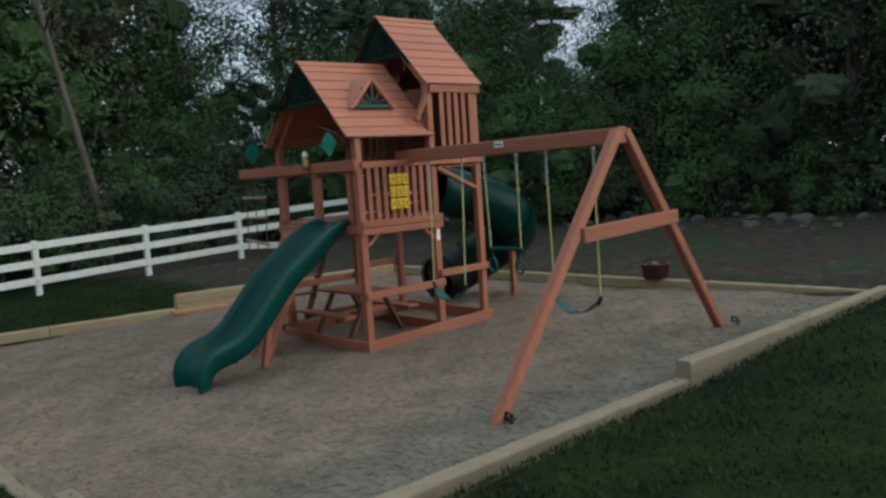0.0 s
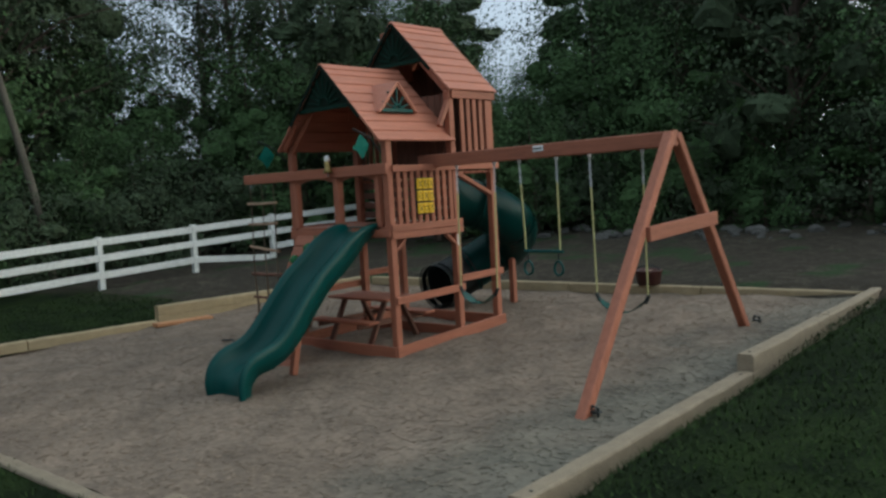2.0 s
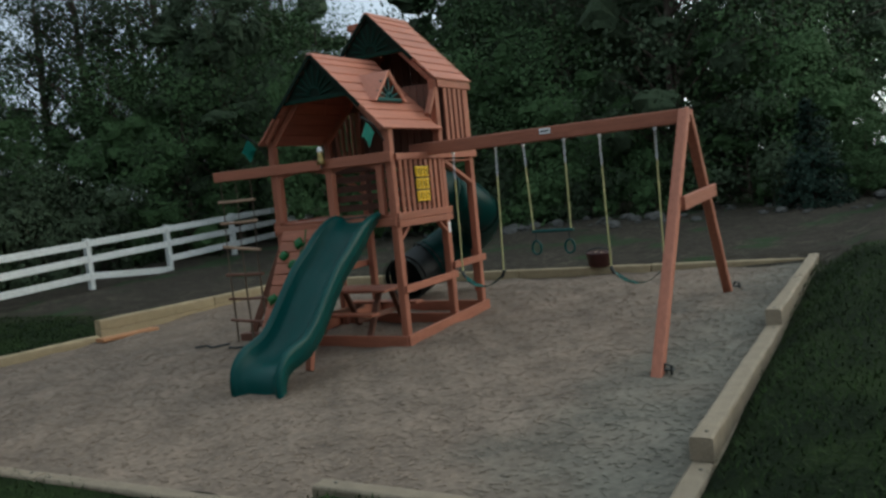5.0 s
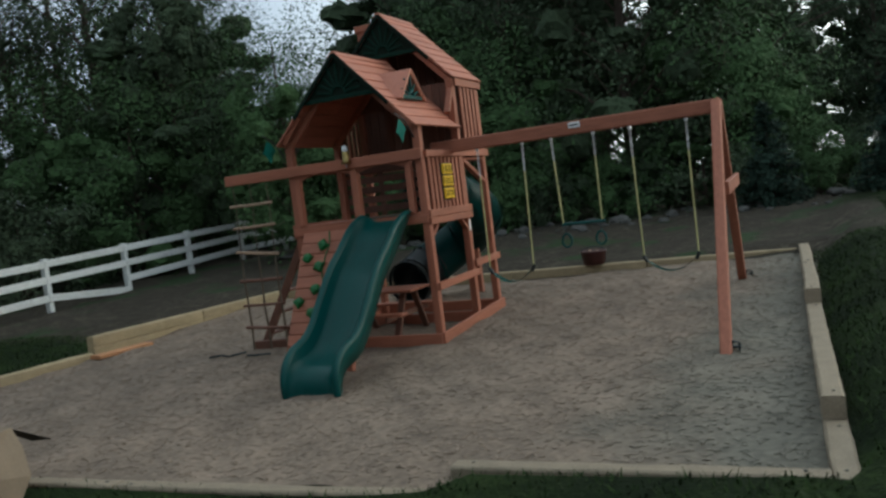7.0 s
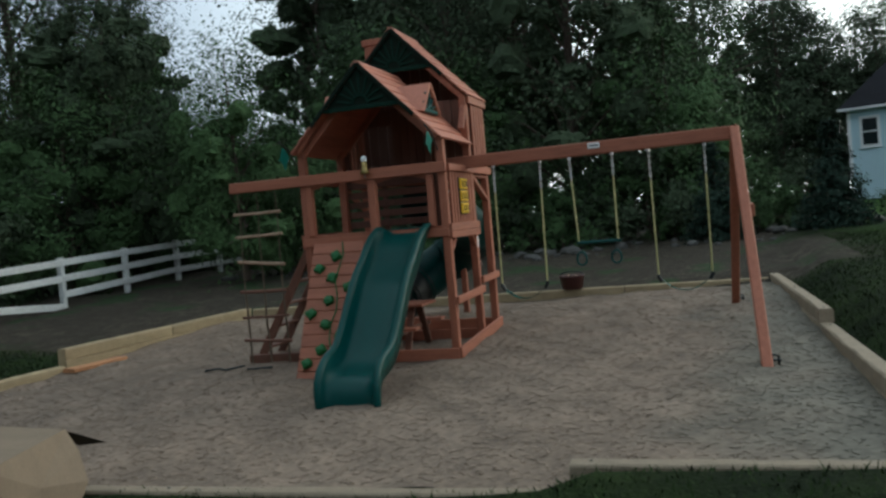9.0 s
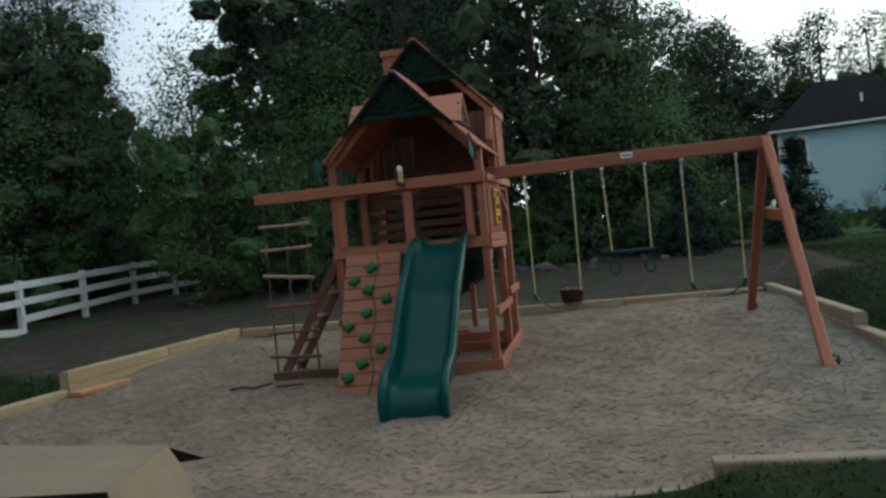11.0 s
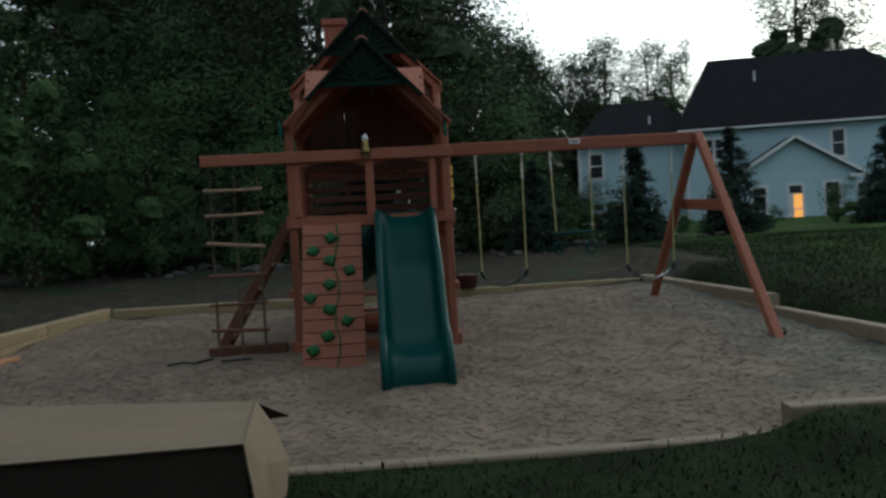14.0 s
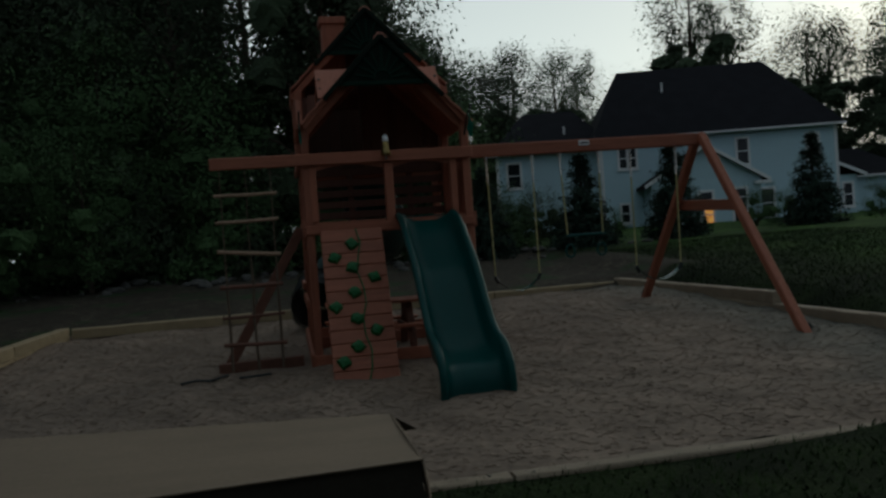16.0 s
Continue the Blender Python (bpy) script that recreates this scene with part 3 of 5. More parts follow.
        board(t, "back_slat", (XL + 0.09, YM - 0.02, z), (XR - 0.09, YM + 0.005, z + 0.085), shaded_inner_wood)
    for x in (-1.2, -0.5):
        board(t, "back_batten", (x, YM + 0.006, DECK), (x + 0.07, YM + 0.035, 2.1), shaded_inner_wood)
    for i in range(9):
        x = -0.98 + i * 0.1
        board(t, "wall_board", (x, YM - 0.012, 2.1), (x + 0.094, YM + 0.012, min(3.0, 3.78 - abs(x + 0.05 - XM) * 1.02)), shaded_inner_wood)
    board(t, "wall_board", (-1.7, YM - 0.012, 2.1), (-1.6, YM + 0.012, 2.95), shaded_inner_wood)
    board(t, "wall_board", (-1.6, YM - 0.012, 2.78), (-0.99, YM + 0.012, 2.98), shaded_inner_wood)
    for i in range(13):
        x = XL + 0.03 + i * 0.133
        board(t, "wall_board", (x, YB - 0.03, 2.08), (x + 0.128, YB - 0.005, min(3.7, 3.88 - abs(x + 0.064 - XM) * 1.02)), shaded_inner_wood)
    for i in range(6):
        y0 = YM + 0.03 + i * 0.115
        board(t, "upper_deck_board", (XL + 0.01, y0, 2.03), (XR - 0.01, y0 + 0.107, 2.06), cedar_x)
    # roofs
    for side in (-1, 1):
        roof_slope(t, 3.35, 2.42, -0.12, 1.14, side)
        roof_slope(t, 3.95, 3.03, 1.07, 1.97, side)
        for y, top in ((0.03, 3.3), (1.1, 3.33)):
            part("rafter", bar((XM, y, top - 0.05), (XM + side * 0.87, y, top - 0.95), 0.03, 0.07), cedar_x, t)
        for y in (1.12, 1.9):
            part("rafter", bar((XM, y, 3.88), (XM + side * 0.87, y, 2.98), 0.03, 0.07), cedar_x, t)
        part("ridge_cap", bar((XM + side * 0.035, -0.13, 3.345), (XM + side * 0.035, 1.15, 3.345), 0.08, 0.02, (side * 1.03, 0, 1)), roof_wood, t)
        part("ridge_cap", bar((XM + side * 0.035, 1.06, 3.945), (XM + side * 0.035, 1.98, 3.945), 0.08, 0.02, (side * 1.03, 0, 1)), roof_wood, t)
        for y, zt, run in ((-0.128, 3.345, 0.93), (1.062, 3.945, 0.92)):
            part("barge_trim", bar((XM, y, zt), (XM + side * 0.62, y, zt - 0.64), 0.014, 0.05), gable_green, t, "dark green edge trim on the gable")
        dormer(t, side)
        part("collar_brace", bar((XM + side * 0.84, -0.06, 2.44), (XM + side * 0.6, -0.06, 2.72), 0.03, 0.06), cedar_x, t)
    # solid gable panels with a raised sunburst
    for y, top, low in ((-0.095, 3.325, 2.84), (1.095, 3.925, 3.42)):
        half = (top - low) / 1.033
        panel = part("gable_panel", prism(bmesh.new(), [(XM - half, low), (XM + half, low), (XM, top)], "y", y, y + 0.02), gable_green, t, "dark green gable panel with a raised sunburst")
        for i in range(9):
            a = math.pi * (i + 0.5) / 9
            r1 = min(0.4, half * 0.92) * (0.78 + 0.22 * math.sin(a))
            p0 = (XM + 0.1 * math.cos(a), y - 0.006, low + 0.06 + 0.1 * math.sin(a))
            p1 = (XM + r1 * math.cos(a) * 0.86, y - 0.006, low + 0.06 + r1 * math.sin(a) * 0.86)
            part("ray", bar(p0, p1, 0.024, 0.02, (0, 1, 0), 0.004), ray_green, panel)
        part("arc", tube(bmesh.new(), [(XM + 0.09 * math.cos(k * math.pi / 10), y - 0.004, low + 0.06 + 0.09 * math.sin(k * math.pi / 10)) for k in range(11)], 0.014, 6), ray_green, panel)
        part("band", bar((XM - half * 0.98, y - 0.004, low + 0.02), (XM + half * 0.98, y - 0.004, low + 0.02), 0.02, 0.045), ray_green, panel)
    part("sticker", boxed((XR + 0.001, YM - 0.065, 1.17), (XR + 0.004, YM - 0.02, 1.3), 0), white_plain, t, "small white label on a post")
    # chimney on the far slope
    bm = boxed((-1.36, 1.4, 3.3), (-1.1, 1.66, 3.88))
    box(bm, (-1.385, 1.375, 3.86), (-1.075, 1.685, 3.94))
    part("chimney", bm, cedar_z, t)
    return t


play_tower()


def tic_tac_toe():
    t = thing("tic_tac_toe_panel", "yellow plastic noughts-and-crosses panel set in the tower railing", "game panel")
    y0, y1, z0, z1, x = 0.41, 0.68, 1.58, 2.0, XR + 0.026
    board(t, "backing", (x - 0.012, y0, z0), (x + 0.004, y1, z1), black_paint)
    for r in range(3):
        for c in range(3):
            dy, dz = (y1 - y0) / 3, (z1 - z0) / 3
            a = (x, y0 + c * dy + 0.003, z0 + r * dz + 0.009)
            b = (x + 0.03, y0 + (c + 1) * dy - 0.003, z0 + (r + 1) * dz - 0.009)
            tile = board(t, "tile", a, b, yellow_plastic, 0.01)
            my, mz = (a[1] + b[1]) / 2, (a[2] + b[2]) / 2
            bm = bmesh.new()
            if (r + c) % 2:
                tube(bm, [(x + 0.032, my + 0.025 * math.cos(k * 0.5236), mz + 0.035 * math.sin(k * 0.5236)) for k in range(13)], 0.004, 5)
            else:
                tube(bm, [(x + 0.032, my - 0.025, mz - 0.035), (x + 0.032, my + 0.025, mz + 0.035)], 0.004, 5)
                tube(bm, [(x + 0.032, my + 0.025, mz - 0.035), (x + 0.032, my - 0.025, mz + 0.035)], 0.004, 5)
            part("mark", bm, black_paint, tile)
    return t


tic_tac_toe()


def pennant(x):
    t = thing("pennant_flag", "green triangular pennant on a short pole at the tower front", "flag", group="pennants on the tower")
    part("pole", tube(bmesh.new(), [(x, -0.03, 2.3), (x, -0.2, 2.47), (x, -0.42, 2.55)], 0.009, 8), dark_plastic, t)
    bm = bmesh.new()
    rows = 6
    grid = []
    for i in range(rows + 1):
        k = i / rows
        half = max(0.006, 0.15 * (1 - abs(2 * k - 0.9) * 1.02))
        y = -0.2 - 0.24 * k
        z = 2.37 - 0.02 * k
        grid.append([bm.verts.new((x + 0.012 * math.sin(5 * k + 2 * s), y, z + s * half)) for s in (-1, 0, 1)])
    for a, b in zip(grid, grid[1:]):
        for j in range(2):
            bm.faces.new((a[j], a[j + 1], b[j + 1], b[j]))
    bmesh.ops.solidify(bm, geom=bm.faces[:], thickness=0.004)
    part("cloth", bm, green_fabric, t, "green cloth")
    return t


pennant(-0.03)
pennant(-1.75)


def ship_bell():
    t = thing("brass_bell", "small brass bell hanging in front of the tower beam", "bell")
    x, y = -0.885, -0.09
    part("bracket", tube(bmesh.new(), [(x, -0.045, 2.27), (x, -0.1, 2.31), (x, y, 2.27)], 0.01, 6), steel, t, "bright steel bracket")
    part("bell", lathe(bmesh.new(), [(0.012, 0.15), (0.03, 0.14), (0.036, 0.09), (0.042, 0.04), (0.058, 0.0), (0.05, -0.005)], (x, y, 2.12)), brass, t, smooth=True)
    part("dome", lathe(bmesh.new(), [(0.03, -0.03), (0.034, 0.0), (0.026, 0.03), (0.008, 0.045)], (x, y, 2.28)), white_plain, t, "white cap", smooth=True)
    part("clapper", lathe(bmesh.new(), [(0.006, 0.06), (0.006, 0.0), (0.014, -0.012), (0.006, -0.025)], (x, y, 2.1), 8), steel, t)
    return t


ship_bell()


# ---- slides ----
def wave_slide():
    t = thing("wave_slide", "dark green plastic wave slide running down from the tower deck", "slide")
    x0, x1 = -0.8, -0.21
    ctrl = [(0.06, 1.45), (-0.05, 1.415), (-0.2, 1.315), (-0.37, 1.16), (-0.54, 1.025), (-0.73, 0.89), (-0.91, 0.71), (-1.09, 0.51), (-1.25, 0.345), (-1.41, 0.235), (-1.57, 0.18), (-1.7, 0.15), (-1.79, 0.1), (-1.845, 0.0), (-1.86, -0.15)]
    pts = []
    for i in range(len(ctrl) - 1):
        p0, p1, p2, p3 = (Vector(ctrl[max(0, min(len(ctrl) - 1, i + k))]) for k in (-1, 0, 1, 2))
        for k in range(4):
            s = k / 4
            pts.append(0.5 * (2 * p1 + (p2 - p0) * s + (2 * p0 - 5 * p1 + 4 * p2 - p3) * s * s + (3 * p1 - p0 - 3 * p2 + p3) * s ** 3))
    pts.append(Vector(ctrl[-1]))
    w = x1 - x0

    def section(i):
        k = i / (len(pts) - 1)
        wall = 0.045 + 0.155 * min(1, k / 0.2) if k < 0.74 else 0.2 - 0.12 * ((k - 0.74) / 0.26) ** 1.3
        a, b = x0 + 0.02 * k, x1 + 0.025 * k
        side = min(0.07, wall * 0.5)
        return [(a + 0.012, -0.03), (a - 0.012, wall * 0.5), (a - 0.03, wall - 0.02), (a - 0.005, wall + 0.01), (a + 0.03, wall), (a + 0.045, wall - 0.05 * wall / 0.2), (a + 0.06, side), (a + 0.1, 0.018),
                ((a + b) / 2 - 0.1, 0), ((a + b) / 2 + 0.1, 0), (b - 0.1, 0.018), (b - 0.06, side), (b - 0.045, wall - 0.05 * wall / 0.2), (b - 0.03, wall), (b + 0.005, wall + 0.01), (b + 0.03, wall - 0.02), (b + 0.012, wall * 0.5), (b - 0.012, -0.03)]

    bm = bmesh.new()
    rows = []
    for i, p in enumerate(pts):
        d = (pts[min(i + 1, len(pts) - 1)] - pts[max(i - 1, 0)]).normalized()
        up = Vector((d.y, -d.x))
        rows.append([bm.verts.new((x, p.x + up.x * h, p.y + up.y * h)) for x, h in section(i)])
    for a, b in zip(rows, rows[1:]):
        for j in range(len(a) - 1):
            bm.faces.new((a[j], b[j], b[j + 1], a[j + 1]))
    bmesh.ops.recalc_face_normals(bm, faces=bm.faces)
    bmesh.ops.solidify(bm, geom=bm.faces[:], thickness=0.012)
    part("chute", bm, green_plastic, t, smooth=True)
    # stiffening ribs below the chute
    for i in range(6, len(pts) - 8, 8):
        p = pts[i]
        part("rib", bar((x0 + 0.05, p.x, p.y - 0.045), (x1 - 0.05, p.x, p.y - 0.045), 0.03, 0.05), green_plastic, t)
    part("support_leg", bar((x0 + 0.2, -1.0, -0.06), (x0 + 0.2, -0.85, 0.66), 0.07, 0.07, (1, 0, 0)), cedar_z, t, "cedar support leg")
    part("top_hood", bar((x0 + 0.02, 0.05, 1.462), (x1 - 0.02, 0.05, 1.462), 0.06, 0.03), green_plastic, t)
    return t


wave_slide()


def tube_slide():
    t = thing("spiral_tube_slide", "dark green enclosed spiral tube slide behind the tower", "tube slide")
    ctrl = [(-0.9, 1.86, 1.78), (-0.85, 2.2, 1.68), (-0.65, 2.62, 1.52), (-0.62, 3.02, 1.3), (-0.88, 3.33, 1.06), (-1.22, 3.3, 0.84), (-1.5, 3.02, 0.62), (-1.6, 2.72, 0.48), (-1.62, 2.45, 0.42)]
    pts = []
    for i in range(len(ctrl) - 1):
        p0, p1, p2, p3 = (Vector(ctrl[max(0, min(len(ctrl) - 1, i + k))]) for k in (-1, 0, 1, 2))
        for k in range(4):
            s = k / 4
            pts.append(0.5 * (2 * p1 + (p2 - p0) * s + (2 * p0 - 5 * p1 + 4 * p2 - p3) * s * s + (3 * p1 - p0 - 3 * p2 + p3) * s ** 3))
    pts.append(Vector(ctrl[-1]))
    r = 0.33
    for i in range(0, len(pts) - 1, 6):
        seg = pts[i:min(i + 7, len(pts))]
        last = i + 7 >= len(pts)
        bm = tube(bmesh.new(), seg, r, 20, caps=False)
        bmesh.ops.solidify(bm, geom=bm.faces[:], thickness=0.012)
        # the exit sections are coloured black to stand for the shade on them
        s = part("tube_section", bm, dark_plastic if i >= 24 else green_plastic, t, "exit section blackened for its shade" if i >= 24 else "", smooth=True)
        for end in (seg[0], seg[-1]):
            d = (seg[1] - seg[0]) if end is seg[0] else (seg[-1] - seg[-2])
            d = d.normalized() * 0.014
            bm = tube(bmesh.new(), [end - d, end + d], r + 0.028, 20, caps=False)
            bmesh.ops.solidify(bm, geom=bm.faces[:], thickness=0.03)
            part("flange", bm, dark_plastic if i >= 24 else green_plastic, s)
    part("support_post", bar((-0.8, 3.2, 0.05), (-0.8, 3.2, 0.9), 0.08, 0.08, (1, 0, 0)), cedar_z, t, "cedar support post")
    part("exit_foot", bar((-1.62, 2.6, 0.02), (-1.62, 2.6, 0.16), 0.3, 0.12, (1, 0, 0)), dark_plastic, t)
    return t


tube_slide()


# ---- climbing wall, rope ladder, plank ladder ----
def climbing_wall():
    t = thing("climbing_wall", "sloping cedar board climbing wall with green vine holds", "climbing wall")
    top, foot = Vector((0, -0.03, 1.375)), Vector((0, -0.78, -0.1))
    x0, x1 = -1.61, -0.98
    d = foot - top
    n = Vector((0, d.z, -d.y)).normalized()
    if n.y > 0:
        n = -n
    k = 12
    for i in range(k):
        a, b = top + d * (i / k), top + d * ((i + 0.96) / k)
        m = (a + b) / 2
        bm = bar((x0, m.y, m.z), (x1, m.y, m.z), (b - a).length, 0.03, n, 0.006)
        part("climbing_board", bm, cedar_x, t)
    for x in (x0 + 0.06, x1 - 0.06):
        part("stringer", bar((x, top.y - n.y * 0.045, top.z - n.z * 0.045), (x, foot.y - n.y * 0.045, foot.z - n.z * 0.045), 0.05, 0.07, n), cedar_z, t)
    rng = random.Random(5)
    spots = [(0.48, 0.105), (0.19, 0.195), (0.46, 0.265), (0.78, 0.34), (0.45, 0.43), (0.14, 0.52), (0.44, 0.6), (0.73, 0.68), (0.41, 0.775), (0.18, 0.865)]
    for u, v in spots:
        c = top + d * v + n * 0.025
        c.x = x0 + u * (x1 - x0)
        bm = bmesh.new()
        ax = Vector((1, 0, 0))
        ay = d.normalized()
        tilt = rng.uniform(-0.5, 0.5)
        out = []
        for j in range(12):
            a = j * math.tau / 12 + tilt
            r = 0.068 * (1.12 if j % 3 == 0 else 0.92) * rng.uniform(0.88, 1.12)
            out.append(c + ax * (r * math.cos(a)) + ay * (r * 0.95 * math.sin(a)))
        low = [bm.verts.new(p) for p in out]
        mid = [bm.verts.new(c + (p - c) * 0.75 + n * 0.035) for p in out]
        tip = bm.verts.new(c + n * 0.05)
        for j in range(12):
            bm.faces.new((low[j], low[(j + 1) % 12], mid[(j + 1) % 12], mid[j]))
            bm.faces.new((mid[j], mid[(j + 1) % 12], tip))
        bmesh.ops.recalc_face_normals(bm, faces=bm.faces)
        part("vine_hold", bm, leaf_plastic, t, "green leaf-shaped plastic climbing hold")
    line = [top + d * (v / 10) + n * 0.022 + Vector((x0 + 0.36 + 0.03 * math.sin(v * 1.7), 0, 0)) for v in range(11)]
    part("vine_stem", tube(bmesh.new(), line + [line[-1] + Vector((0.02, -0.06, 0.0)), line[-1] + Vector((0.16, -0.1, 0.0))], 0.008, 6), leaf_plastic, t, "green plastic vine stem")
    return t


climbing_wall()


def rope_ladder():
    t = thing("rope_ladder", "rope ladder with pale wooden rungs hanging from the beam end", "rope ladder")
    xa, xb, y = -2.62, -2.02, -0.02
    for x, dx in ((xa + 0.05, 0.0), ((xa + xb) / 2, 0.01), (xb - 0.05, 0.0)):
        z = [2.05, 1.8, 1.53, 1.2, 0.88, 0.55, 0.28, 0.02]
        part("rope", tube(bmesh.new(), [(x + dx * math.sin(k * 2.1), y + 0.012 * math.sin(k * 1.3), v) for k, v in enumerate(z)], [0.006, 0.006, 0.007, 0.007, 0.012, 0.014, 0.014, 0.014], 6), rope_mat, t)
    for z0, z1, r, m in ((1.8, 1.8, 0.017, rung_mat), (1.53, 1.54, 0.017, rung_mat), (1.24, 1.18, 0.02, rung_mat), (0.88, 0.88, 0.022, dark_wood), (0.57, 0.58, 0.016, dark_wood), (0.3, 0.28, 0.02, dark_wood)):
        part("rung", tube(bmesh.new(), [(xa - 0.02, y, z0), (xa + 0.3, y, (z0 + z1) / 2 - 0.004), (xb, y, z1)], r, 8), m, t)
    return t


rope_ladder()


def plank_ladder():
    t = thing("plank_ladder", "dark-stained wooden ladder leaning on the tower side", "ladder")
    for y in (0.3, 0.82):
        part("stringer", bar((-2.68, y, -0.05), (-1.79, y, 1.42), 0.04, 0.1, (1, 0, 0)), dark_wood, t)
    for i in range(5):
        k = 0.14 + 0.18 * i
        x, z = -2.68 + 0.89 * k, -0.05 + 1.47 * k
        part("tread", boxed((x - 0.06, 0.32, z - 0.015), (x + 0.06, 0.8, z + 0.015)), dark_wood, t)
    part("foot_rail", bar((-2.72, 0.22, 0.03), (-1.86, 0.18, 0.05), 0.09, 0.11), dark_wood, t)
    return t


plank_ladder()


def ground_chain(pts):
    bm = tube(bmesh.new(), [(x, y, float(mulch_z(x, y)) + 0.02 + z) for x, y, z in pts], 0.014, 6)
    ob = part("loose_chain", bm, dark_plastic)
    return tagged(ob, "dark chain lying loose on the mulch", "chain", "loose chains")


ground_chain([(-3.05, -0.3, 0), (-2.9, -0.24, 0.01), (-2.78, -0.28, 0), (-2.62, -0.12, 0.01)])
ground_chain([(-2.5, -0.26, 0), (-2.35, -0.3, 0.01), (-2.2, -0.2, 0.0)])


# ---- picnic table under the deck ----
def picnic_table():
    t = thing("picnic_table", "small dark-stained picnic table under the tower deck", "picnic table")
    cy, z0 = 0.62, 0.02
    for i in range(4):
        y = cy - 0.27 + i * 0.135
        board(t, "top_board", (-1.58, y, z0 + 0.53), (-0.5, y + 0.128, z0 + 0.56), cedar_x)
    for s in (-1, 1):
        yb = cy + s * 0.48
        board(t, "bench", (-1.58, yb - 0.085, z0 + 0.29), (-0.5, yb + 0.085, z0 + 0.32), cedar_x)
    for x in (-1.4, -0.68):
        for s in (-1, 1):
            part("leg", bar((x, cy + s * 0.42, z0 - 0.03), (x, cy + s * 0.12, z0 + 0.53), 0.036, 0.08, (1, 0, 0)), dark_wood, t)
        board(t, "cross_bar", (x - 0.045, cy - 0.56, z0 + 0.225), (x - 0.02, cy + 0.56, z0 + 0.29), dark_wood)
    return t


picnic_table()


# ---- swing frame ----
def swing_frame():
    t = thing("swing_frame", "red-stained timber swing beam on an A-frame beside the tower", "swing frame")
    part("beam", bar((-0.2, 0.76, 2.185), (3.06, 0.75, 2.2), 0.09, 0.145, bevel=0.01), cedar_x, t)
    part("end_cap", boxed((3.06, 0.7, 2.13), (3.09, 0.8, 2.28)), cedar_z, t)
    for foot, label in (((3.13, -1.07, -0.02), ""), ((2.975, 2.5, 0.06), "")):
        s = -1 if foot[1] < 0.7 else 1
        leg = part("leg", bar(foot, (3.06, 0.75 + s * 0.05, 2.24), 0.095, 0.095, (1, 0, 0), 0.01), cedar_z, t)
        gx, gy = foot[0] + 0.1, foot[1] + 0.09
        gz = float(mulch_z(gx, gy))
        stake = tube(bmesh.new(), [(gx, gy, gz - 0.1), (gx, gy, gz + 0.07), (gx - 0.05, gy - 0.01, gz + 0.085), (gx - 0.06, gy - 0.01, gz + 0.05)], 0.012, 6)
        part("ground_stake", stake, dark_plastic, leg, "dark steel anchor stake")
        part("stake_plate", boxed((gx - 0.07, gy - 0.03, gz + 0.03), (gx + 0.02, gy + 0.03, gz + 0.045), 0.003), dark_plastic, leg, "dark steel bracket")
    part("cross_bar", bar((3.15, 0.06, 1.365), (3.12, 1.48, 1.42), 0.045, 0.13), cedar_y, t)
    part("plate", boxed((1.5, 0.697, 2.19), (1.63, 0.703, 2.25), 0.002), white_plain, t, "small white plate on the beam")
    part("plate_mark", boxed((1.515, 0.693, 2.212), (1.615, 0.6965, 2.228), 0), black_paint, t, "dark printed bar")
    for x in (0.38, 0.93, 1.27, 1.75, 2.15, 2.74):
        bm = tube(bmesh.new(), [(x, 0.755, 2.13), (x, 0.755, 2.09)], 0.02, 8)
        part("swing_hanger", bm, steel, t)
    return t


swing_frame()


def chain_links(bm, a, b, step=0.034):
    a, b = Vector(a), Vector(b)
    n = max(2, int((b - a).length / step))
    d = (b - a).normalized()
    u = Vector((1, 0, 0)) - d * d.x
    u.normalize()
    v = d.cross(u)
    for i in range(n):
        c = a.lerp(b, (i + 0.5) / n)
        s = u if i % 2 else v
        ring = [c + d * (0.024 * math.cos(k * math.tau / 8)) + s * (0.012 * math.sin(k * math.tau / 8)) for k in range(9)]
        tube(bm, ring, 0.0042, 4, caps=False)
    return bm


def swing_chain(parent, top, bottom, bare=0.22):
    top, bottom = Vector(top), Vector(bottom)
    mid = top.lerp(bottom, bare)
    c = part("chain", chain_links(bmesh.new(), top, mid), steel, parent, "bare steel chain")
    part("chain_sleeve", tube(bmesh.new(), [mid, mid.lerp(bottom, 0.5), bottom], 0.009, 8), yellow_coat, c, "yellow plastic sleeve over the chain")


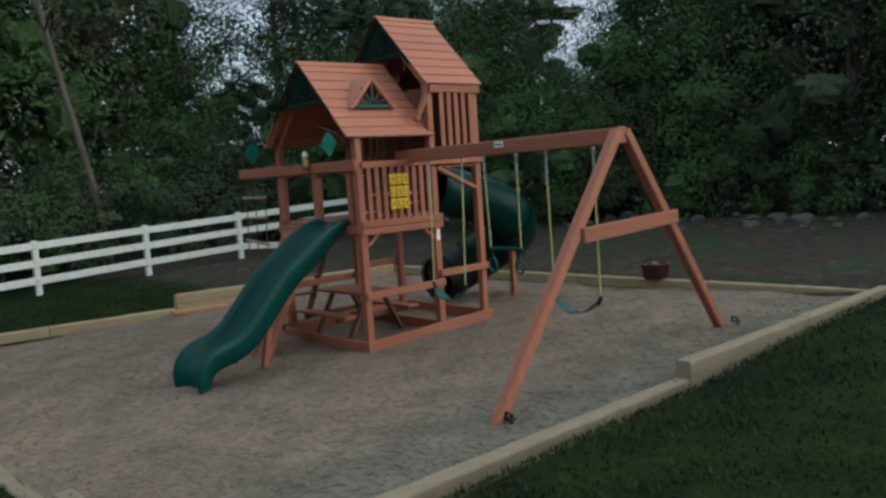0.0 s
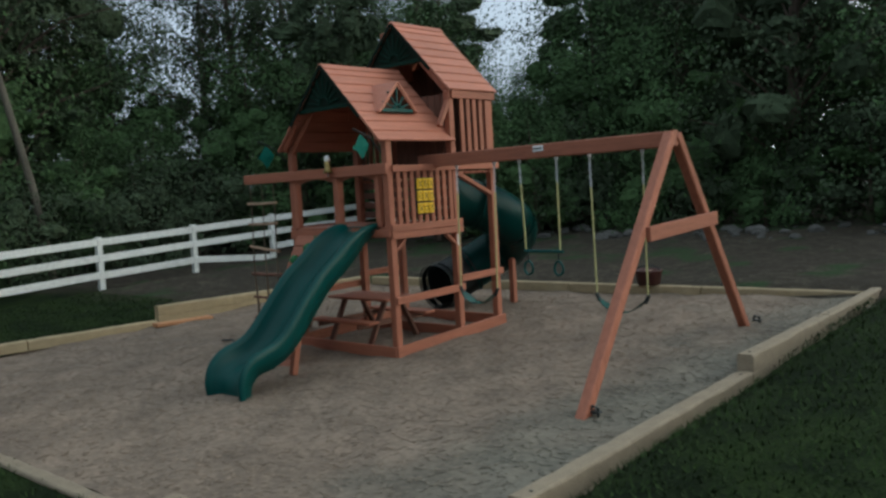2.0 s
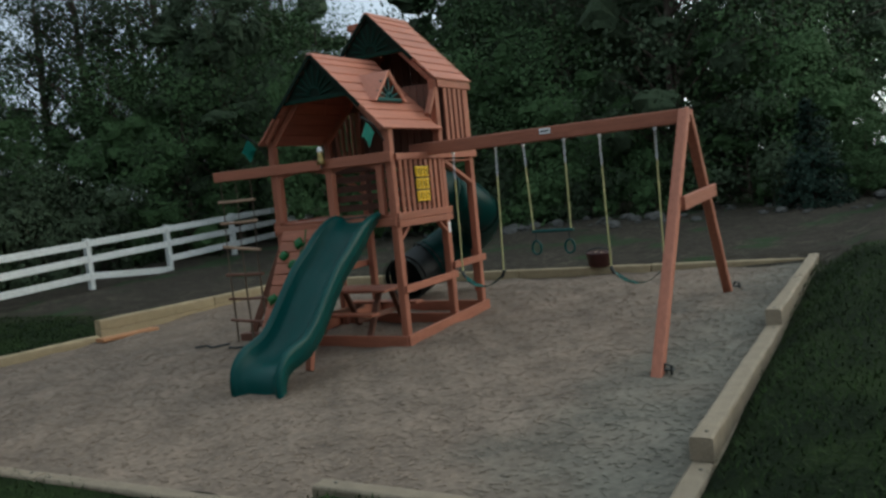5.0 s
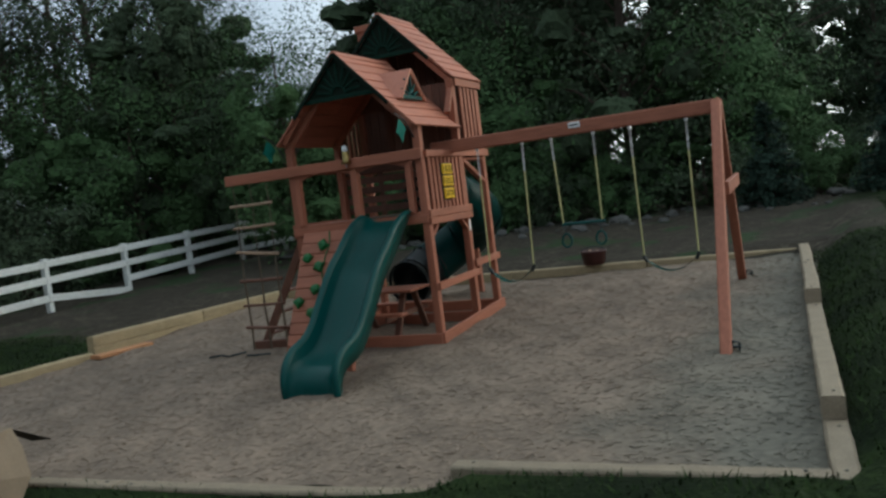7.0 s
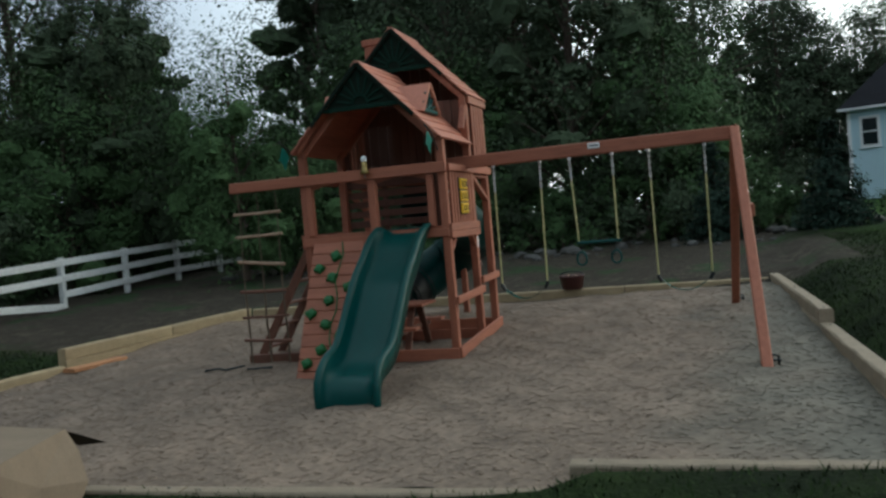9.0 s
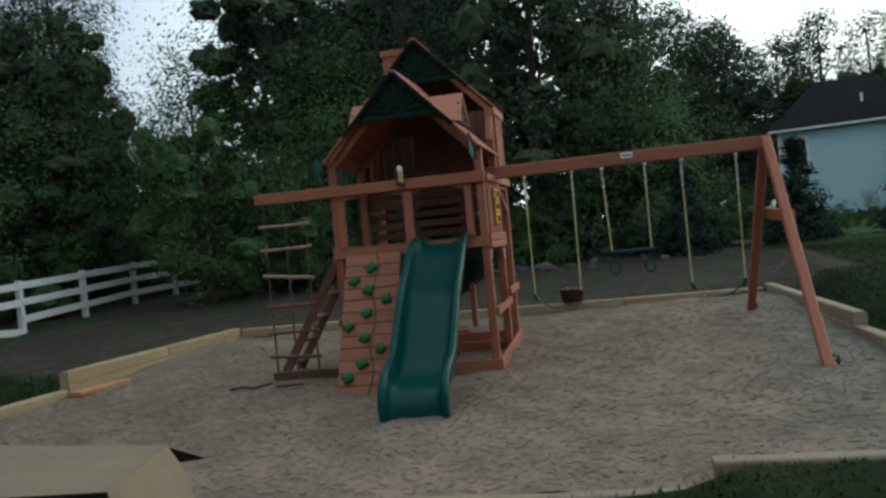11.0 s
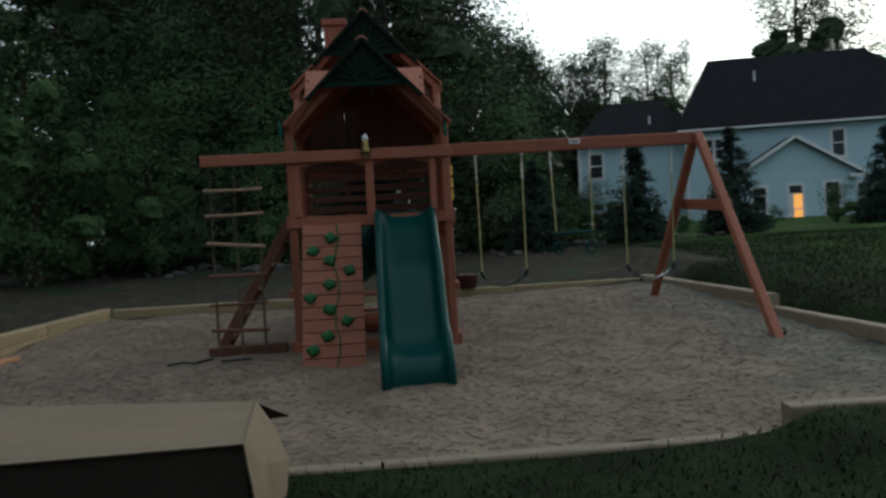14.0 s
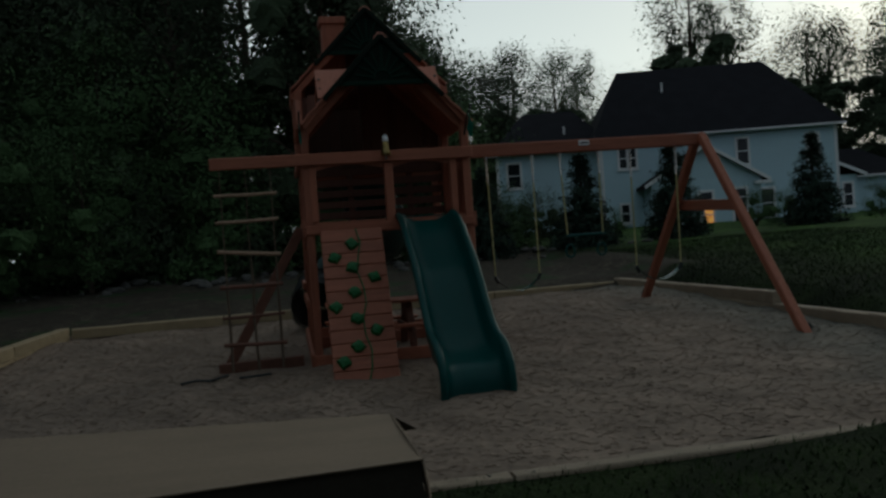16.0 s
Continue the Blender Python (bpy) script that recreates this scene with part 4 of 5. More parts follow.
def belt_swing(xa, xb, low, seat_label, sway=0.0):
    t = thing("belt_swing", seat_label, "swing", group="swings on the beam")
    y = 0.755 + sway
    za = low + 0.13
    swing_chain(t, (xa, 0.755, 2.1), (xa + 0.01, y, za))
    swing_chain(t, (xb, 0.755, 2.1), (xb - 0.01, y, za))
    bm = bmesh.new()
    rows = []
    n = 14
    for i in range(n + 1):
        k = i / n
        x = xa + 0.01 + (xb - xa - 0.02) * k
        z = low - 0.03 + 0.16 * (abs(2 * k - 1) ** 2.0)
        half = 0.07 if 0.12 < k < 0.88 else 0.03
        rows.append([bm.verts.new((x, y + s * half, z + 0.008 * s * s)) for s in (-1, 0, 1)])
    for a, b in zip(rows, rows[1:]):
        for j in range(2):
            bm.faces.new((a[j], a[j + 1], b[j + 1], b[j]))
    bmesh.ops.solidify(bm, geom=bm.faces[:], thickness=0.012)
    seat = part("seat", bm, swing_plastic, t, "green flexible belt seat", smooth=True)
    for x in (xa, xb):
        part("seat_clip", tube(bmesh.new(), [(x, y, za + 0.03), (x + (0.04 if x == xa else -0.04), y, za - 0.05)], 0.02, 8), dark_plastic, seat)
    return t


belt_swing(0.38, 0.93, 0.57, "green belt swing on yellow-sleeved chains", -0.05)
belt_swing(2.15, 2.74, 0.56, "green belt swing on yellow-sleeved chains", 0.02)


def trapeze():
    t = thing("trapeze_bar", "trapeze bar with two hanging rings on yellow-sleeved chains", "trapeze", group="swings on the beam")
    xa, xb = 1.27, 1.75
    swing_chain(t, (xa, 0.755, 2.1), (xa + 0.04, 0.755, 1.14), 0.25)
    swing_chain(t, (xb, 0.755, 2.1), (xb, 0.755, 1.14), 0.25)
    part("bar", tube(bmesh.new(), [(xa + 0.02, 0.755, 1.14), (xb + 0.03, 0.755, 1.14)], 0.018, 10), green_plastic, t)
    for x in (xa + 0.06, xb - 0.03):
        part("ring_strap", tube(bmesh.new(), [(x, 0.755, 1.12), (x, 0.755, 1.03)], 0.007, 6), dark_plastic, t)
        ring = [(x + 0.055 * math.sin(k * math.tau / 12), 0.755, 0.95 + 0.085 * math.cos(k * math.tau / 12) * (1.0 if math.cos(k * math.tau / 12) > 0 else 0.75)) for k in range(13)]
        part("ring", tube(bmesh.new(), ring, 0.013, 6, caps=False), green_plastic, t)
    return t


trapeze()


# ---- carton on the lawn by the border ----
def carton():
    t = thing("cardboard_carton", "long pale brown cardboard carton with shade-darkened front on the lawn", "cardboard box")
    g, n = -0.32, 12
    a0, a1 = Vector((-1.5, -4.25, 0.33)), Vector((-4.1, -4.2, 0.43))
    b0, b1 = Vector((-1.45, -4.97, 0.262)), Vector((-4.0, -5.1, 0.245))
    rows = []
    bm = bmesh.new()
    for i in range(n + 1):
        k = i / n
        a, b = a0.lerp(a1, k), b0.lerp(b1, k)
        row = []
        for w in (0, 0.25, 0.5, 0.75, 1):
            p = a.lerp(b, w)
            p.z -= 0.012 * math.sin(math.pi * w) * (1 + 0.5 * math.sin(5 * k))
            row.append(bm.verts.new(p))
        rows.append(row)
    for p, q in zip(rows, rows[1:]):
        for j in range(4):
            bm.faces.new((p[j], p[j + 1], q[j + 1], q[j]))
    rear = [bm.verts.new((r[0].co.x, r[0].co.y, g)) for r in rows]
    for i in range(n):
        bm.faces.new((rows[i][0], rows[i + 1][0], rear[i + 1], rear[i]))
    far = [bm.verts.new((rows[-1][-1].co.x, rows[-1][-1].co.y, g)), rear[-1]]
    bm.faces.new((*rows[-1], far[0], far[1]))
    bmesh.ops.recalc_face_normals(bm, faces=bm.faces)
    bmesh.ops.solidify(bm, geom=bm.faces[:], thickness=0.008)
    part("body", bm, carton_mat, t)
    # panel across the open front, its colour standing for the shade inside
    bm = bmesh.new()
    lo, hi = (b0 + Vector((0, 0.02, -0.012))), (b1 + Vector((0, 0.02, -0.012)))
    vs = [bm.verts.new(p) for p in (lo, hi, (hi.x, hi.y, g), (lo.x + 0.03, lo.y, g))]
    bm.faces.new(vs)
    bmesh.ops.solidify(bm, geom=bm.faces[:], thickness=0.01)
    part("front_panel", bm, carton_shaded, t, "front panel in shade-darkened cardboard")
    # end panel, creased and bulging outward
    bm = bmesh.new()
    mid = bm.verts.new((-1.395, -4.62, 0.05))
    ring = [bm.verts.new(p) for p in (a0, b0, (-1.415, -4.96, 0.0), (-1.4, -4.95, g), (-1.36, -4.6, g), (-1.33, -4.38, -0.16), (-1.325, -4.28, -0.01), (-1.41, -4.25, 0.19))]
    for p, q in zip(ring, ring[1:] + ring[:1]):
        bm.faces.new((mid, p, q))
    bmesh.ops.recalc_face_normals(bm, faces=bm.faces)
    bmesh.ops.solidify(bm, geom=bm.faces[:], thickness=0.008)
    part("end_flap", bm, carton_mat, t, "pale cardboard end flap bent outward")
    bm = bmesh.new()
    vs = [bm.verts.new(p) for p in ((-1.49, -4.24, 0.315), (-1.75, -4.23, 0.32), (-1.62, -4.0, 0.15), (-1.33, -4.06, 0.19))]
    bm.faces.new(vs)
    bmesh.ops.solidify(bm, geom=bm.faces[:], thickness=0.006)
    part("side_flap", bm, carton_shaded, t, "side flap in shade-darkened cardboard")
    return t


carton()


def toy_basket():
    t = thing("plastic_basket", "dark red plastic basket with odds and ends on the back border", "basket")
    x, y, z = 0.55, 4.75, 0.25
    bm = bmesh.new()
    lathe(bm, [(0.13, 0.0), (0.17, 0.02), (0.2, 0.2), (0.215, 0.215), (0.2, 0.23), (0.185, 0.21), (0.16, 0.05)], (x, y, z), 18)
    part("tub", bm, basket_red, t, smooth=True)
    rng = random.Random(9)
    for i in range(5):
        c = (x + rng.uniform(-0.1, 0.1), y + rng.uniform(-0.1, 0.1), z + 0.17)
        bm = lathe(bmesh.new(), [(0.01, -0.05), (0.045, -0.03), (0.055, 0.02), (0.03, 0.055), (0.008, 0.065)], c, 9)
        part("toy", bm, rung_mat if i % 2 else basket_red, t)
    part("handle", tube(bmesh.new(), [(x + 0.2 * math.cos(a), y, z + 0.21 + 0.08 * math.sin(a)) for a in [math.pi * k / 10 for k in range(11)]], 0.01, 6), dark_plastic, t)
    return t


toy_basket()


# ---- board fence ----
FX = -10.9


def fence_bay(y, fallen=False):
    """One post with the three rails that run on from it."""
    t = thing("board_fence", "white-painted three-rail board fence along the lawn", "fence", group="fence bays")
    x = FX - 0.062 * (y - 1.8)
    x2 = FX - 0.062 * (y + 2.37 - 1.8)
    g, g2 = float(ground_z(x, y)), float(ground_z(x2, y + 2.37))
    part("post", boxed((x - 0.06, y - 0.06, g - 0.1), (x + 0.06, y + 0.06, g + 1.13), 0.008), white_paint, t)
    rng = random.Random(int(y * 10))
    for i, z in enumerate((1.02, 0.67, 0.3)):
        j = rng.uniform(-0.02, 0.02)
        drop = 0.26 if fallen and i == 2 else 0.0
        part("rail", bar((x + 0.075, y - 0.05, g + z), (x2 + 0.075, y + 2.31, g2 + z + j - drop), 0.028, 0.15), white_paint, t)
    return t


for i in range(-4, 9):
    fence_bay(1.8 + 2.37 * i, fallen=i in (1,))


# ---- rocks and earth heap along the wood's edge ----
def rock(x, y, r, rng):
    bm = bmesh.new()
    bmesh.ops.create_icosphere(bm, subdivisions=2, radius=1)
    s = (r * rng.uniform(0.8, 1.5), r * rng.uniform(0.8, 1.3), r * rng.uniform(0.45, 0.8))
    off = Vector((rng.uniform(0, 50), rng.uniform(0, 50), 0))
    for v in bm.verts:
        k = 1 + 0.35 * noise.noise(v.co * 1.3 + off)
        v.co = Vector((v.co.x * s[0] * k, v.co.y * s[1] * k, v.co.z * s[2] * k))
    ob = part("rock", bm, rock_mat)
    ob.location = (x, y, float(under(x, y)) + s[2] * 0.3)
    ob.rotation_euler = (0, 0, rng.uniform(0, 6.28))
    return tagged(ob, "rough grey rock lying on bare earth", "rock", "rocks at the wood's edge")


rr = random.Random(12)
for i in range(150):
    rock(rr.uniform(-9.5, 7.5), 11.3 + rr.gauss(0, 0.7), 0.03 + 0.15 * rr.random() ** 2.5, rr)


# ---- trees ----
def leaf_cards(centres, radii, per, size, rng, spread=0.6, core=0.0, core_top=1e9):
    """Small leaves thinning out from the middle of each spray, turned to the light on their side of the crown;
    core: a ragged inner mass of foliage in the lower sprays."""
    centres, radii = np.asarray(centres, float), np.asarray(radii, float)
    n = per * len(centres)
    idx = np.repeat(np.arange(len(centres)), per)
    shape = rng.uniform(0.6, 1.45, (len(centres), 3)) * np.array([1, 1, 0.78])
    d = np.clip(rng.normal(size=(n, 3)), -2.1, 2.1)
    p = centres[idx] + d * shape[idx] * (radii[idx] * 0.52)[:, None]
    out = p - centres.mean(0)
    out /= np.linalg.norm(out, axis=1, keepdims=True) + 1e-6
    face = out * 0.7 + np.array([0, 0, 0.45]) + d * 0.12 + rng.normal(size=(n, 3)) * spread * 0.6
    face /= np.linalg.norm(face, axis=1, keepdims=True)
    a = np.cross(face, rng.normal(size=(n, 3)))
    a /= np.linalg.norm(a, axis=1, keepdims=True)
    b = np.cross(face, a)
    l, w = size * rng.uniform(0.5, 1.5, n)[:, None], size * rng.uniform(0.35, 0.75, n)[:, None]
    v = np.stack([p - a * l, p + b * w, p + a * l, p - b * w], 1).reshape(-1, 3)
    f = np.arange(4 * n).reshape(-1, 4)
    if core:
        ball, quads = ragged_ball(3)
        away = np.hypot(*(centres[:, :2] - centres[:, :2].mean(0)).T)
        keep = (centres[:, 2] < core_top) & (away < 0.68 * away.max())
        mid, size_in, form = centres[keep], radii[keep], shape[keep]
        m, k = len(mid), len(ball)
        lump = rng.uniform(0.7, 1.3, (m, k))[..., None]
        cv = mid[:, None] + ball[None] * lump * (size_in * core)[:, None, None] * form[:, None]
        f = np.concatenate([f, (np.arange(m)[:, None, None] * k + quads[None]).reshape(-1, 4) + len(v)])
        v = np.concatenate([v, cv.reshape(-1, 3)])
    return v, f


def ragged_ball(n):
    """Corners and faces of a ball with n by n faces on each of six sides."""
    keys, verts, quads = {}, [], []
    for axis in range(3):
        for sign in (-1, 1):
            for i in range(n):
                for j in range(n):
                    ring = []
                    for u, w in ((i, j), (i + 1, j), (i + 1, j + 1), (i, j + 1)):
                        c = [0, 0, 0]
                        c[axis], c[(axis + 1) % 3], c[(axis + 2) % 3] = sign * n, 2 * u - n, 2 * w - n
                        key = tuple(c)
                        if key not in keys:
                            keys[key] = len(verts)
                            verts.append(np.array(c) / math.sqrt(sum(q * q for q in c)))
                        ring.append(keys[key])
                    quads.append(ring if sign > 0 else ring[::-1])
    return np.array(verts), np.array(quads)


def tree_meshes(h, r, first, clusters, per, size, seed, trunk_r, mat, bark, core=0.6, tuft=0.4, dense=0.6):
    """A tapered trunk with limbs and a broken crown; returns the two meshes."""
    rng = np.random.default_rng(seed)
    bm = bmesh.new()
    lean = (rng.normal(0, 0.03, 2) * h).tolist()
    spine = [Vector((lean[0] * k * k + 0.08 * math.sin(4 * k + seed), lean[1] * k * k, h * k)) for k in np.linspace(0, 0.93, 9).tolist()]
    tube(bm, [Vector((0, 0, -0.3))] + spine[1:], [trunk_r * 1.25] + [trunk_r * (1 - 0.9 * k) for k in np.linspace(0.12, 0.95, 8)], 9)
    centres, radii = [], []
    for i in range(clusters):
        k = first + (1 - first) * ((i + rng.uniform(0, 1)) / clusters)
        base = spine[0].lerp(spine[-1], max(0.1, k - 0.12))
        az = i * 2.4 + rng.uniform(-0.5, 0.5)
        u = (k - first) / (1 - first)
        reach = r * (0.45 + 0.75 * math.sin(math.pi * min(1, 0.22 + 0.78 * u) ** 0.9)) * rng.uniform(0.45, 1.05)
        tip = Vector((base.x + reach * math.cos(az), base.y + reach * math.sin(az), h * k + rng.uniform(-0.3, 0.5)))
        mid = base.lerp(tip, 0.5) + Vector((0, 0, 0.12 * reach))
        br = trunk_r * 0.3 * (1.2 - u)
        tube(bm, [base, mid, tip], [br, br * 0.6, br * 0.15], 5)
        for q, rad in ((tip, tuft), (base.lerp(tip, 0.62), tuft * 0.86)):
            centres.append(q + Vector(rng.normal(0, 0.15, 3).tolist()))
            radii.append(r * rad * rng.uniform(0.6, 1.15))
    centres.append(spine[-1] + Vector((0, 0, 0.03 * h)))
    radii.append(r * 0.4)
    wood = bpy.data.meshes.new("trunk")
    bm.to_mesh(wood)
    bm.free()
    wood.materials.append(bark)
    v, f = leaf_cards(centres, radii, per, size, rng, 0.6, core, dense * h)
    ob = soup("crown", v, f, mat)
    crown = ob.data
    bpy.data.objects.remove(ob)
    return wood, crown


KINDS = {
    "tall": [tree_meshes(13.5, 3.2, 0.14, 40, 190, 0.08, 21 + i, 0.24, leaf_dark, bark_mat, 0.5, 0.42, 0.78) for i in range(3)],
    "airy": [tree_meshes(13.0, 3.3, 0.26, 36, 150, 0.075, 41 + i, 0.24, leaf_dark, bark_mat, 0.42, 0.28, 0.45) for i in range(3)],
    "green": [tree_meshes(7.0, 2.6, 0.08, 36, 210, 0.062, 61 + i, 0.13, leaf_mid, bark_mat, 0.48, 0.4, 0.7) for i in range(3)],
    "distant": [tree_meshes(13.5, 3.2, 0.1, 36, 210, 0.1, 121 + i, 0.26, leaf_dark, bark_mat, 0.42, 0.42, 0.68) for i in range(3)],
    "bush": [tree_meshes(2.2, 1.3, 0.05, 18, 100, 0.045, 81 + i, 0.05, leaf_mid, bark_mat, 0.42, 0.42, 0.7) for i in range(3)],
    "shade_bush": [tree_meshes(2.6, 1.5, 0.05, 18, 100, 0.05, 91 + i, 0.05, leaf_dark, bark_mat, 0.42, 0.42, 0.7) for i in range(2)],
}
LABELS = {
    "tall": ("tree", "tall dark leafy tree at the edge of the wood", "tree", "woodland trees"),
    "airy": ("tree", "tall open-crowned tree with sky showing through its leaves", "tree", "woodland trees"),
    "distant": ("tree", "far dark leafy tree against the evening sky", "tree", "woodland trees"),
    "green": ("tree", "smaller bright green bushy tree", "tree", "smaller trees"),
    "bush": ("bush", "low green leafy bush", "bush", "bushes"),
    "shade_bush": ("bush", "dark undergrowth bush at the foot of the trees", "bush", "bushes"),
}
tree_count = [0]


def plant(kind, x, y, s=1.0, turn=None, z=None, tall=1.0):
    rng = random.Random(tree_count[0] * 7 + 3)
    tree_count[0] += 1
    wood, crown = KINDS[kind][tree_count[0] % len(KINDS[kind])]
    name, label, cat, group = LABELS[kind]
    t = thing(name, label, cat, (x, y, float(ground_z(x, y)) if z is None else z), group)
    t.rotation_euler = (0, 0, rng.uniform(0, 6.28) if turn is None else turn)
    t.scale = (s * rng.uniform(0.92, 1.08), s * rng.uniform(0.92, 1.08), s * tall * rng.uniform(0.95, 1.1))
    for n, me in (("trunk", wood), ("crown", crown)):
        ob = new(n, me)
        ob.parent = t
    return t


def leaning_tree(foot, top, r):
    """A bare pale trunk that leans, forked high up under a small ragged crown."""
    t = thing("tree", "slender pale-barked tree leaning at the wood's edge", "tree", (*foot, float(ground_z(*foot))), "woodland trees")
    d = Vector(top) - Vector((*foot, float(ground_z(*foot))))
    bm = tube(bmesh.new(), [(0, 0, -0.3), d * 0.25 + Vector((0.05, 0.06, 0)), d * 0.6 + Vector((-0.06, 0.03, 0)), d], [r * 1.2, r, r * 0.8, r * 0.4], 10)
    rng = np.random.default_rng(8)
    tips, size = [], []
    for i in range(9):
        base = d * (0.66 + 0.035 * i)
        tip = base + Vector((1.5 * math.cos(2.4 * i), 1.5 * math.sin(2.4 * i), 0.7))
        tube(bm, [base, base.lerp(tip, 0.5) + Vector((0, 0, 0.1)), tip], [r * 0.35, r * 0.22, r * 0.06], 5)
        tips.append(tip)
        size.append(0.75)
    part("trunk", bm, pale_bark, t, "pale grey bark", smooth=True)
    v, f = leaf_cards(tips, size, 150, 0.06, rng)
    soup("crown", v, f, leaf_dark, t)
    return t


leaning_tree((-13.7, 2.0), (-14.0, 0.5, 9.0), 0.09)
# behind the fence; three with y below -2 are unseen, for closure and shade
for x, y, k, s in ((-19.0, 2.8, "airy", 1.05), (-20.0, 15.1, "airy", 1.15), (-21.5, -3.0, "tall", 1.0), (-24, 7.5, "airy", 1.0), (-21.5, 5.2, "tall", 1.0), (-20.5, -0.5, "tall", 1.0), (-25, 3.5, "tall", 1.05), (-18.3, 0.5, "green", 1.3),
                   (-23, 14, "airy", 1.05), (-27, 0, "tall", 1.1), (-18.6, 17.2, "green", 1.45), (-26, 19, "airy", 1.1), (-29, 11, "airy", 1.1), (-22, -9, "tall", 1.0),
                   (-17.5, -6.5, "airy", 1.0), (-21, 22, "tall", 0.7), (-29, 16, "airy", 1.1)):
    plant(k, x, y, s)
for x, y, s in ((-13.5, 9.5, 0.75), (-14.2, 13.0, 0.85), (-12.6, 15.8, 0.68), (-15, 3.6, 0.55), (-11.5, 18.5, 0.72), (-8.6, 19.5, 0.8), (-15.5, 20, 0.85)):
    plant("green", x, y, s)
# the wood behind the bed
for x, y, k, s in ((-2.6, 19.5, "airy", 0.95), (-6.2, 21.8, "tall", 0.95), (-11.6, 32, "tall", 1.12), (-9.3, 28.5, "tall", 1.05), (-4.6, 16.6, "airy", 0.8), (-17.3, 37, "tall", 1.32), (-13.3, 36, "tall", 1.3), (-9.5, 35, "tall", 1.3), (-32.5, 38, "tall", 1.35), (-27.2, 29, "airy", 1.15), (-15.6, 31, "tall", 1.28), (0.2, 36, "tall", 0.95), (-3.0, 36, "tall", 0.72), (-25, 38, "green", 1.22), (-22.5, 39, "green", 0.95), (0.2, 18.0, "airy", 0.95), (1.4, 21.0, "airy", 1.02), (-4.0, 22.5, "airy", 1.1),
                   (-6.5, 25, "tall", 0.95), (-0.6, 14.2, "tall", 0.8), (-12, 30, "tall", 0.9), (-5.5, 30, "airy", 1.15)):
    plant(k, x, y, s)
for x, y, s in ((-6.5, 15.0, 0.9), (-3.6, 14.0, 0.75), (1.8, 14.6, 0.8), (3.0, 16.0, 0.5), (-7.0, 14.8, 0.8)):
    plant("green", x, y, s)
rb = random.Random(31)
for i in range(34):
    x = -10.2 + i * 0.56 + rb.uniform(-0.3, 0.3)
    if x > 5.5 or x < -8.3:
        continue
    plant("shade_bush" if rb.random() < 0.6 else "bush", x, 13.1 + rb.uniform(-0.6, 1.2), rb.uniform(0.6, 1.15) if x < 1.5 else rb.uniform(0.35, 0.55))
for i in range(22):
    y = -1.5 + i * 0.85 + rb.uniform(-0.3, 0.3)
    plant("shade_bush" if rb.random() < 0.7 else "bush", FX - 2.2 - rb.uniform(0, 1.8) - 0.062 * (y - 1.8), y, rb.uniform(0.6, 1.2))
plant("tall", -12.8, 10.7, 0.6, tall=1.15)
plant("airy", 2.5, 25.0, 0.9)
for x, y, size in ((-18, 10.5, 0.95), (-20, 6.8, 0.95), (-22.5, 17.5, 0.7), (-16.2, 6.0, 0.6)):
    plant("green", x, y, size)
plant("green", -8.5, 9.9, 0.64, tall=1.25)
plant("green", -6.3, 11.4, 0.5, tall=1.05)
# unseen trees added behind the viewer to block light from that side
for i in range(6):
    plant("distant", -26 + i * 7.5 + rb.uniform(-0.8, 0.8), -21 - rb.uniform(0, 3), rb.uniform(0.95, 1.15))
# beyond the house
for x, y, s in ((3.0, 46, 0.9), (6.0, 47, 0.86), (9.0, 49, 0.82), (11.2, 45, 0.72), (7.8, 44, 0.78)):
    plant("distant", x, y, s * (1.1 if x < 18 else 1.0))
for x, y, k, s in ((12.5, 43, "distant", 0.7), (29, 50, "distant", 1.3), (32.5, 51, "distant", 1.15), (14.5, 48, "distant", 0.82), (17, 46, "distant", 0.76), (20, 50, "distant", 0.86), (36.5, 45, "distant", 1.0), (33, 42, "distant", 0.9), (34.5, 36, "distant", 0.72), (41.5, 44, "distant", 1.05), (39, 40, "distant", 0.95), (44, 36, "distant", 0.95),
                   (9.5, 42, "distant", 0.7), (36, 30, "distant", 0.85), (6.8, 41, "distant", 0.8)):
    plant(k, x, y, s * (1.1 if x < 18 else 1.0))


# ---- spruces before the house ----
def spruce_meshes(h, r, seed):
    rng = np.random.default_rng(seed)
    bm = tube(bmesh.new(), [(0, 0, -0.2), (0, 0, h * 0.5), (0, 0, h * 0.98)], [0.09, 0.05, 0.01], 7)
    pts, rad = [], []
    levels = 17
    for i in range(levels):
        k = i / levels
        reach = r * (1 - k) ** 0.85 + 0.06
        for j in range(max(5, int(13 * (1 - k)))):
            az = rng.uniform(0, math.tau)
            for q in (0.35, 0.62, 0.88):
                m = q * reach * rng.uniform(0.85, 1.12)
                pts.append((m * math.cos(az), m * math.sin(az), h * (0.05 + 0.93 * k) - 0.16 * m + rng.normal(0, 0.03)))
                rad.append(0.1 + 0.08 * (1 - k))
            tip = (reach * math.cos(az), reach * math.sin(az), h * (0.05 + 0.93 * k) - 0.16 * reach)
            tube(bm, [(0, 0, h * (0.05 + 0.93 * k)), tip], [0.014, 0.004], 3)
    wood = bpy.data.meshes.new("trunk")
    bm.to_mesh(wood)
    bm.free()
    wood.materials.append(bark_mat)
    v, f = leaf_cards(pts, rad, 26, 0.045, rng, 0.6)
    ob = soup("crown", v, f, needle_mat)
    crown = ob.data
    bpy.data.objects.remove(ob)
    return wood, crown


KINDS["spruce"] = [spruce_meshes(2.5, 0.78, 5), spruce_meshes(2.5, 0.84, 6)]
